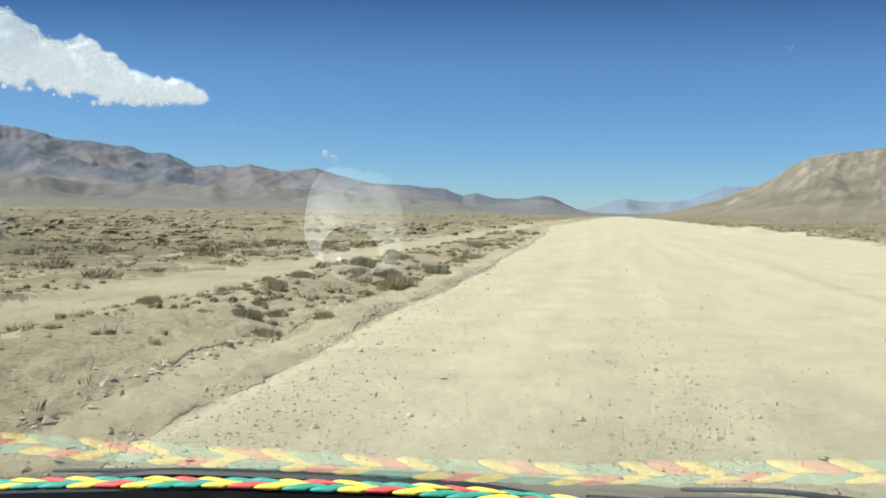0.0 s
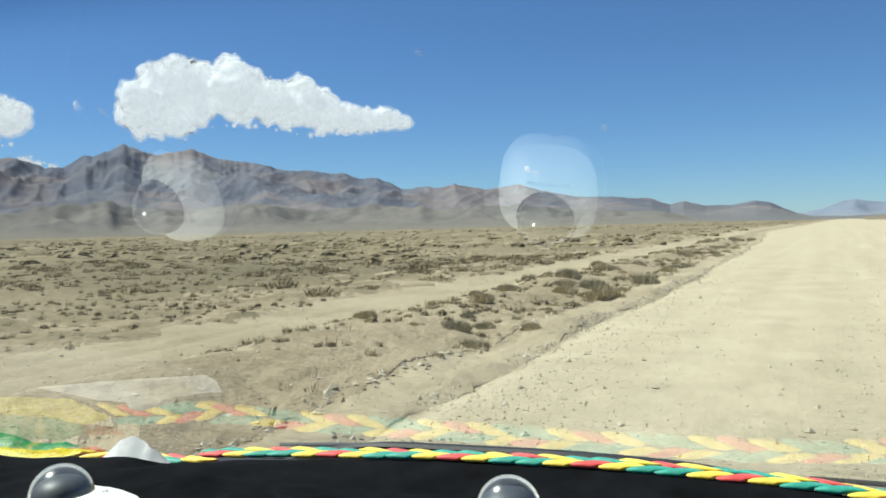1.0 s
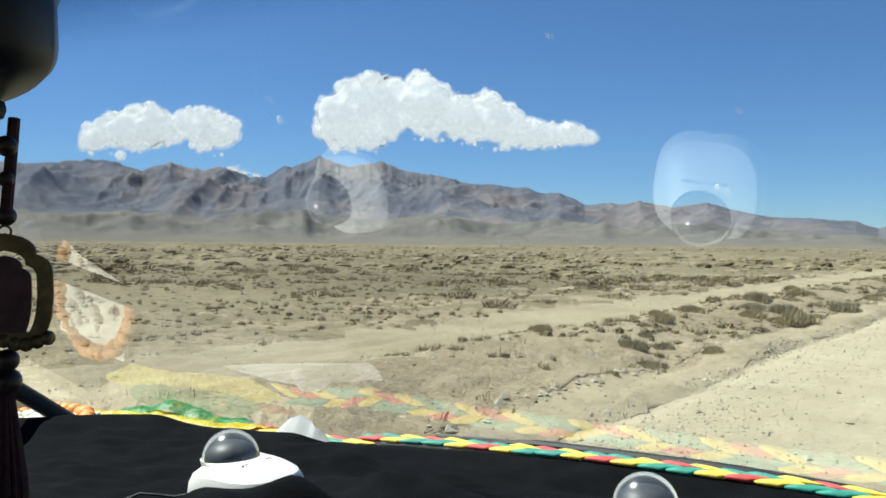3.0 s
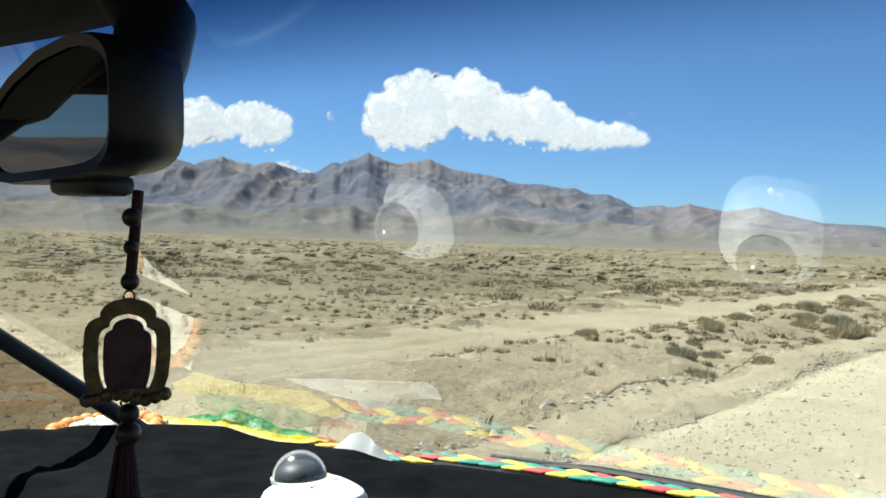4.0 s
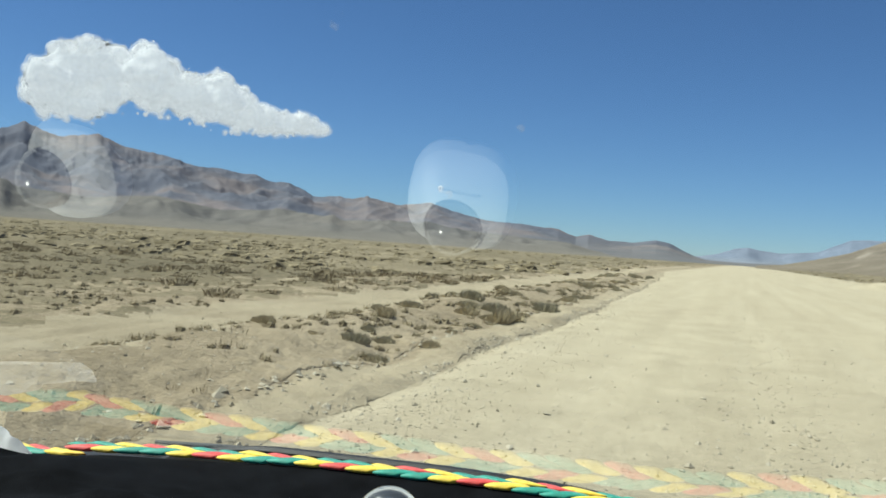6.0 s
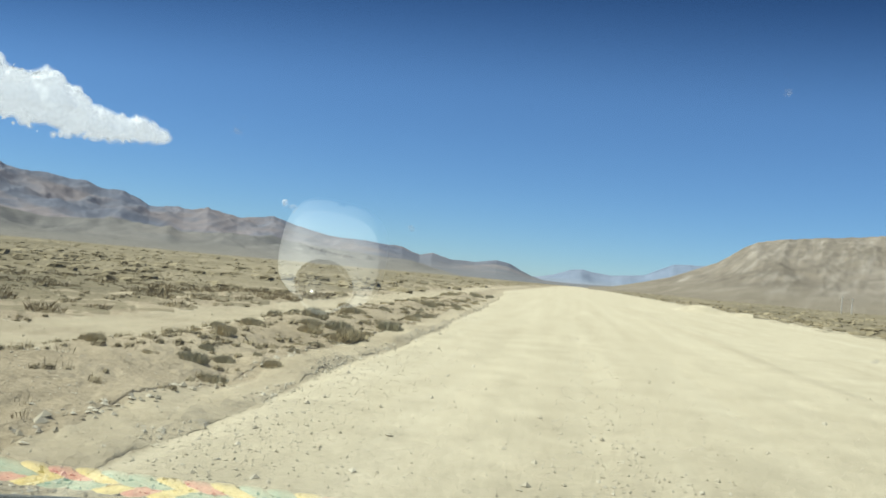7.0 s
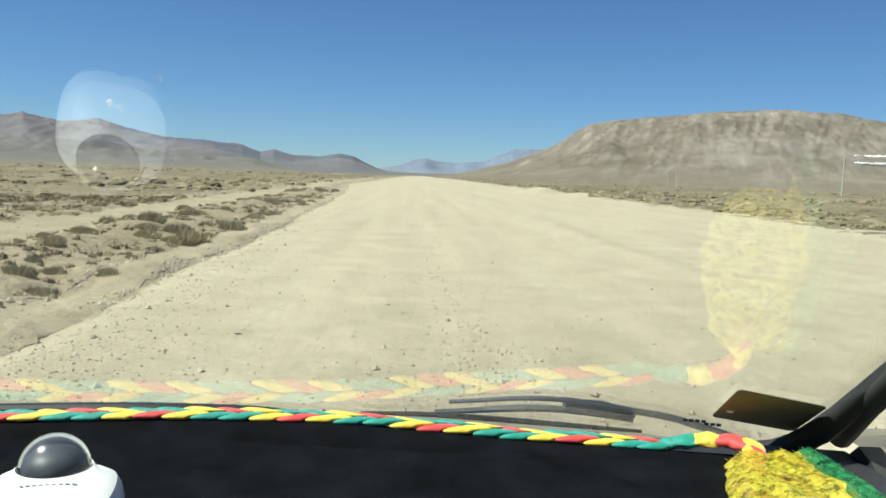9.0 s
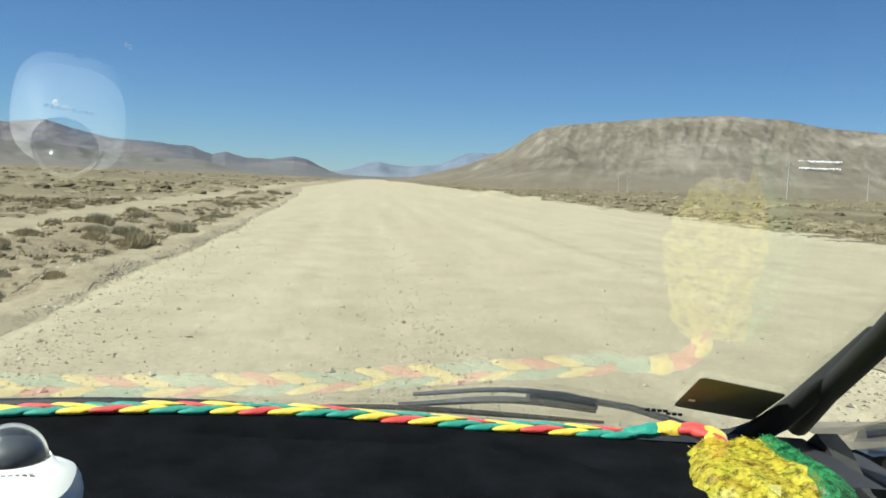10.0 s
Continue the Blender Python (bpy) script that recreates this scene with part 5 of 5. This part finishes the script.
def build_cable():
    bm = bmesh.new()
    pts = [at(-0.83 - 0.10 * u - 0.02 * math.sin(5 * u), 0.63 - 0.26 * u, dash_level(-0.83 - 0.1 * u, 0.63 - 0.26 * u) + 0.006) for u in [k / 16 for k in range(17)]]
    add_tube(bm, pts, 0.0018, 7)
    ob = finish("cord", bm, MAT_TRIM)
    tagged(ob, "thin dark grey cord lying over the felt", "cord")


build_cable()


def build_rope():
    """A braided border of satin ribbon along the cloth's front edge: slanting folds in yellow, red and teal, two rows deep."""
    thing = tagged(new("ribbon_braid"), "yellow, red and teal satin braid along the dashboard edge", "braid")
    shapes = {}
    for name, mat in (("y", MAT_YELLOW), ("r", MAT_RED), ("t", MAT_TEAL)):
        bm = bmesh.new()
        n, loops = 10, []
        for u in [k / 8 for k in range(9)]:
            w = max(0.22, 1 - abs(2 * u - 1) ** 4) ** 0.55
            loops.append([bm.verts.new((0.040 * (u - 0.5) + 0.013 * math.copysign(abs(math.cos(a)) ** 0.8, math.cos(a)), 0.0098 * w * math.copysign(abs(math.cos(a)) ** 0.8, math.cos(a)), 0.0037 * w * math.sin(a) * (1 + 0.22 * math.cos(3 * a) + 0.2 * math.sin(5 * u)))) for a in [math.tau * k / n for k in range(n)]])
        for a, b in zip(loops, loops[1:]):
            for k in range(n):
                j = (k + 1) % n
                bm.faces.new((a[k], a[j], b[j], b[k]))
        bm.faces.new(loops[0][::-1])
        bm.faces.new(loops[-1])
        me = bpy.data.meshes.new("ribbon_fold")
        bm.normal_update()
        bm.to_mesh(me)
        bm.free()
        me.materials.append(mat)
        me.shade_smooth()
        shapes[name] = me
    rnd = random.Random(2)
    for row, (dy, rise, order, skew) in enumerate(((-0.0090, 0.0036, "yrytt", 0), (0.0090, 0.0042, "ttyry", 0))):
        x, k = -1.07 + 0.017 * row, 0
        while x < 0.350:
            turn = math.atan((braid_line(x + 0.01) - braid_line(x - 0.01)) / 0.02)
            ob = new("ribbon_fold", shapes[order[k % 5]])
            ob.parent = thing
            up = braid_floor(x) + rise + rnd.uniform(-0.001, 0.001)
            ob.matrix_world = (Matrix.Translation(at(x, braid_line(x) + dy, up)) @ Matrix.Rotation(turn + radians(skew + rnd.uniform(-4, 4)), 4, "Z")
                               @ Matrix.Rotation(radians(10 * (1 if row == 0 else -1)), 4, "X") @ Matrix.Diagonal((rnd.uniform(0.95, 1.08), rnd.uniform(0.92, 1.08) * (1 if row == 0 else -1), 1, 1)))
            x += 0.036
            k += 1
    # the loose end bends back into the corner
    path = [Vector(p) for p in ((0.335, 1.076, -0.338), (0.365, 1.074, -0.333), (0.393, 1.068, -0.328), (0.422, 1.056, -0.324), (0.440, 1.034, -0.326), (0.432, 1.005, -0.331), (0.422, 0.978, -0.338))]
    for k, (mat, i) in enumerate(((MAT_TEAL, 0), (MAT_YELLOW, 1), (MAT_RED, 2), (MAT_YELLOW, 3), (MAT_RED, 4))):
        bm = bmesh.new()
        a, b, c = path[i], path[i + 1], path[i + 2]
        line = [at(*a.lerp(b, u * 2)) if u < 0.5 else at(*b.lerp(c, u * 2 - 1)) for u in [j / 10 for j in range(11)]]
        add_tube(bm, line, lambda u: 0.004 + 0.0105 * math.sin(math.pi * (0.08 + 0.84 * u)) ** 0.6, 16, True, 0.6)
        for v in bm.verts:
            v.co += Vector((0, 0, 1)) * 0.004 * noise.noise(v.co * 70) + Vector((1, 1, 0)) * 0.004 * noise.noise(v.co * 55 + Vector((k, 0, 0)))
        part("ribbon_end", bm, mat, thing)


build_rope()


def build_corner_scarf():
    """A heap of fine gauze pushed into the dashboard's corner: soft folds, frayed at the rim."""
    thing = tagged(new("gauze_scarf"), "crumpled yellow and green gauze in the dashboard corner", "scarf")
    rnd = random.Random(3)

    def west(y):
        return 0.324 + 0.26 * (y - 0.845) + 0.085 * max(0.0, (0.90 - y) / 0.13) ** 2 + 0.05 * max(0.0, (y - 0.99) / 0.06) ** 2 + 0.008 * noise.noise(Vector((y * 30, 3.0, 0)))

    def east(y):
        return 0.562 - 0.095 * max(0.0, (0.90 - y) / 0.13) ** 2 - 0.03 * max(0.0, (y - 0.99) / 0.06) ** 2

    def height(x, y):
        rim = min((x - west(y) - 0.006 - 0.010 * noise.noise(Vector((y * 40, 0, 2)))) / 0.05, (east(y) - 0.006 - x) / 0.05, (1.050 - y) / 0.04, (y - 0.77) / 0.07)
        dome = 1 - (1 - max(0.0, min(1.0, rim))) ** 2
        fold = noise.fractal(Vector((x * 26 + y * 6, y * 7, 1.0)), 1.2, 2.0, 2)
        pucker = noise.fractal(Vector((x * 120, y * 70, 4.0)), 0.8, 2.0, 3)
        return -0.368 + dome * (0.044 + 0.011 * fold + 0.0020 * pucker) + 0.010 * dome * math.exp(-((x - 0.43) / 0.07) ** 2 - ((y - 0.90) / 0.1) ** 2)

    for name, mat, u0, u1, lift in (("yellow_gauze", MAT_MESH_Y, 0.0, 0.68, 0.0), ("green_gauze", MAT_MESH_G, 0.63, 1.0, 0.002)):
        bm = bmesh.new()
        n, m = 70, 90
        rows = []
        for j in range(m + 1):
            y = 0.765 + 0.290 * j / m
            row = []
            for i in range(n + 1):
                u = u0 + (u1 - u0) * i / n + 0.03 * noise.noise(Vector((j * 0.16, u0 * 9, 0)))
                x = west(y) + (east(y) - west(y)) * u
                row.append(bm.verts.new(at(x, y, height(x, y) + lift - (0.004 if i in (0, n) else 0.0))))
            rows.append(row)
        for p, q in zip(rows, rows[1:]):
            for i in range(n):
                bm.faces.new((p[i], p[i + 1], q[i + 1], q[i]))
        spots = [v.co.copy() for v in bm.verts]
        for _ in range(700):                   # frayed threads
            p = rnd.choice(spots)
            d = Vector((rnd.uniform(-1, 1), rnd.uniform(-1, 1), rnd.uniform(0.0, 0.5))).normalized() * rnd.uniform(0.002, 0.006)
            w = d.cross(Vector((0, 0, 1))).normalized() * 0.0003
            bm.faces.new([bm.verts.new(q) for q in (p - w, p + w, p + d * 0.6 + w * 0.8 + Vector((0, 0, 0.001)), p + d)])
        part(name, bm, mat, thing)


build_corner_scarf()


def build_flat_scarf():
    """Bands of gauze laid along the foot of the glass, past the braid's end."""
    thing = tagged(new("gauze_scarf"), "yellow, green and red gauze laid flat at the braid's end", "scarf")
    for name, mat, off, wide, lift, x0, x1, hump in (("yellow_gauze", MAT_GAUZE_Y, 0.0, 0.046, 0.003, -1.46, -1.085, 0.006), ("green_gauze", MAT_GAUZE_G, 0.045, 0.056, 0.004, -1.42, -1.14, 0.022),
                                                     ("red_gauze", MAT_GAUZE_R, 0.062, 0.014, -0.004, -1.22, -1.08, 0.0)):
        bm = bmesh.new()
        n, m = 60, 10
        rows = []
        for i in range(n + 1):
            u = i / n
            x = x0 + (x1 - x0) * u
            y = 0.966 - 0.25 * (-1.10 - x) * (1 + 0.35 * (-1.10 - x)) + 0.60 * off
            crest = hump * math.exp(-((x + 1.31) / 0.05) ** 2)
            taper = min(1.0, 0.25 + 6 * u, 0.25 + 4 * (1 - u))
            row = []
            for j in range(m + 1):
                v = (j / m - 0.5) * taper
                p = Vector((x * 30, y * 30 + v * 2, off * 40))
                z = -0.346 + crest + lift + 0.006 * noise.noise(p) + 0.003 * noise.noise(p * 3.1) - 0.010 * (2 * v) ** 2
                row.append(bm.verts.new(at(x - 0.4 * wide * v, y + wide * v, z)))
            rows.append(row)
        for p, q in zip(rows, rows[1:]):
            for j in range(m):
                bm.faces.new((p[j], q[j], q[j + 1], p[j + 1]))
        bmesh.ops.solidify(bm, geom=bm.faces[:], thickness=0.003)
        part(name, bm, mat, thing)


build_flat_scarf()


def build_paper():
    """A long sheet under the glass: straight on the near side, torn on the far one, and creased up in a small peak."""
    bm = bmesh.new()
    n = 48
    rows = []
    for j in range(11):
        row = []
        for i in range(n + 1):
            u, v = i / n, j / 10
            x = -1.186 + 0.314 * u
            near = 0.897 + 0.040 * u
            deep = float(np.interp(u, [0, 0.30, 0.55, 0.72, 0.76, 0.80, 1.0], [0.002, 0.032, 0.044, 0.040, 0.024, 0.030, 0.030]))
            y = near + deep * v
            peak = float(np.interp(u, [0.44, 0.56, 0.64, 0.70, 0.80, 0.88], [0, 0.8, 1.0, 0.86, 0.6, 0.0])) * max(0.0, 1 - abs(v - 0.6) / 0.5)
            z = -0.348 + 0.043 * peak + 0.002 * noise.noise(Vector((u * 7, v * 3, 2.0)))
            row.append(bm.verts.new(at(x, y, z)))
        rows.append(row)
    for a, b in zip(rows, rows[1:]):
        for i in range(n):
            bm.faces.new((a[i], a[i + 1], b[i + 1], b[i]))
    bmesh.ops.solidify(bm, geom=bm.faces[:], thickness=0.0012)
    tagged(finish("paper", bm, MAT_PAPER, True, 25), "crumpled white paper tucked under the windscreen", "paper")


build_paper()


def build_plaque():
    thing = tagged(new("relief_plaque"), "cream relief plaque with orange border lying flat", "plaque")
    m = Matrix.Translation(at(-1.385, 0.715, -0.341)) @ Matrix.Rotation(radians(38), 4, "Z") @ Matrix.Diagonal((1.15, 1.25, 1, 1))
    bm = bmesh.new()
    add_box(bm, (0.13, 0.17, 0.012), (0, 0, 0), None, 0.004)
    rnd = random.Random(9)
    for k in range(46):
        bmesh.ops.create_icosphere(bm, subdivisions=2, radius=rnd.uniform(0.006, 0.013), matrix=Matrix.Translation((rnd.uniform(-0.045, 0.045), rnd.uniform(-0.065, 0.065), 0.005)))
    bmesh.ops.transform(bm, matrix=m, verts=bm.verts)
    part("relief", bm, MAT_CREAM, thing)
    bm = bmesh.new()
    for k in range(30):
        a = math.tau * k / 30
        bmesh.ops.create_icosphere(bm, subdivisions=2, radius=rnd.uniform(0.010, 0.015), matrix=m @ Matrix.Translation((0.07 * math.cos(a), 0.09 * math.sin(a), 0.006)))
    part("border", bm, MAT_ORANGE, thing, "orange petal border")


build_plaque()


def build_sticker():
    """A dark permit sheet stuck to the lower corner of the glass, with a small white gap."""
    thing = tagged(new("windscreen_sticker"), "dark olive permit sticker on the windscreen corner", "sticker")
    o = glass(0.412, -0.304, -0.004)
    ux = (glass(0.556, -0.337, -0.004) - o).normalized()
    uy = (glass(0.406, -0.241, -0.004) - o).normalized()     # the sheet is cut askew
    nz = ux.cross(uy).normalized()
    m = Matrix(((ux.x, uy.x, nz.x, o.x), (ux.y, uy.y, nz.y, o.y), (ux.z, uy.z, nz.z, o.z), (0, 0, 0, 1)))
    pts = []
    w, h, r = 0.145, 0.122, 0.008
    for cx, cy, a0 in ((w - r, h - r, 0), (r, h - r, 90), (r, r, 180), (w - r, r, 270)):
        pts += [(cx + r * math.cos(radians(a0 + 30 * k)), cy + r * math.sin(radians(a0 + 30 * k))) for k in range(4)]
    bm = bmesh.new()
    add_slab(bm, pts, 0.0012, m)
    part("sheet", bm, MAT_STICKER, thing, "", False)
    bm = bmesh.new()
    add_slab(bm, [(0.012, 0.036), (0.022, 0.036), (0.022, 0.042), (0.012, 0.042)], 0.0012, m @ Matrix.Translation((0, 0, 0.002)))
    part("white_gap", bm, MAT_PAPER, thing, "", False)
    marks = tagged(new("glass_print"), "small black printed marks on the glass", "marking")
    for dx, dz, n in ((0.385, -0.318, 4), (0.420, -0.327, 3)):
        bm = bmesh.new()
        for k in range(n):
            c = glass(dx + 0.009 * k, dz - 0.001 * k, -0.003)
            add_box(bm, (0.006, 0.003, 0.0035), c)
        part("bar", bm, MAT_BLACK, marks, "", False)


build_sticker()
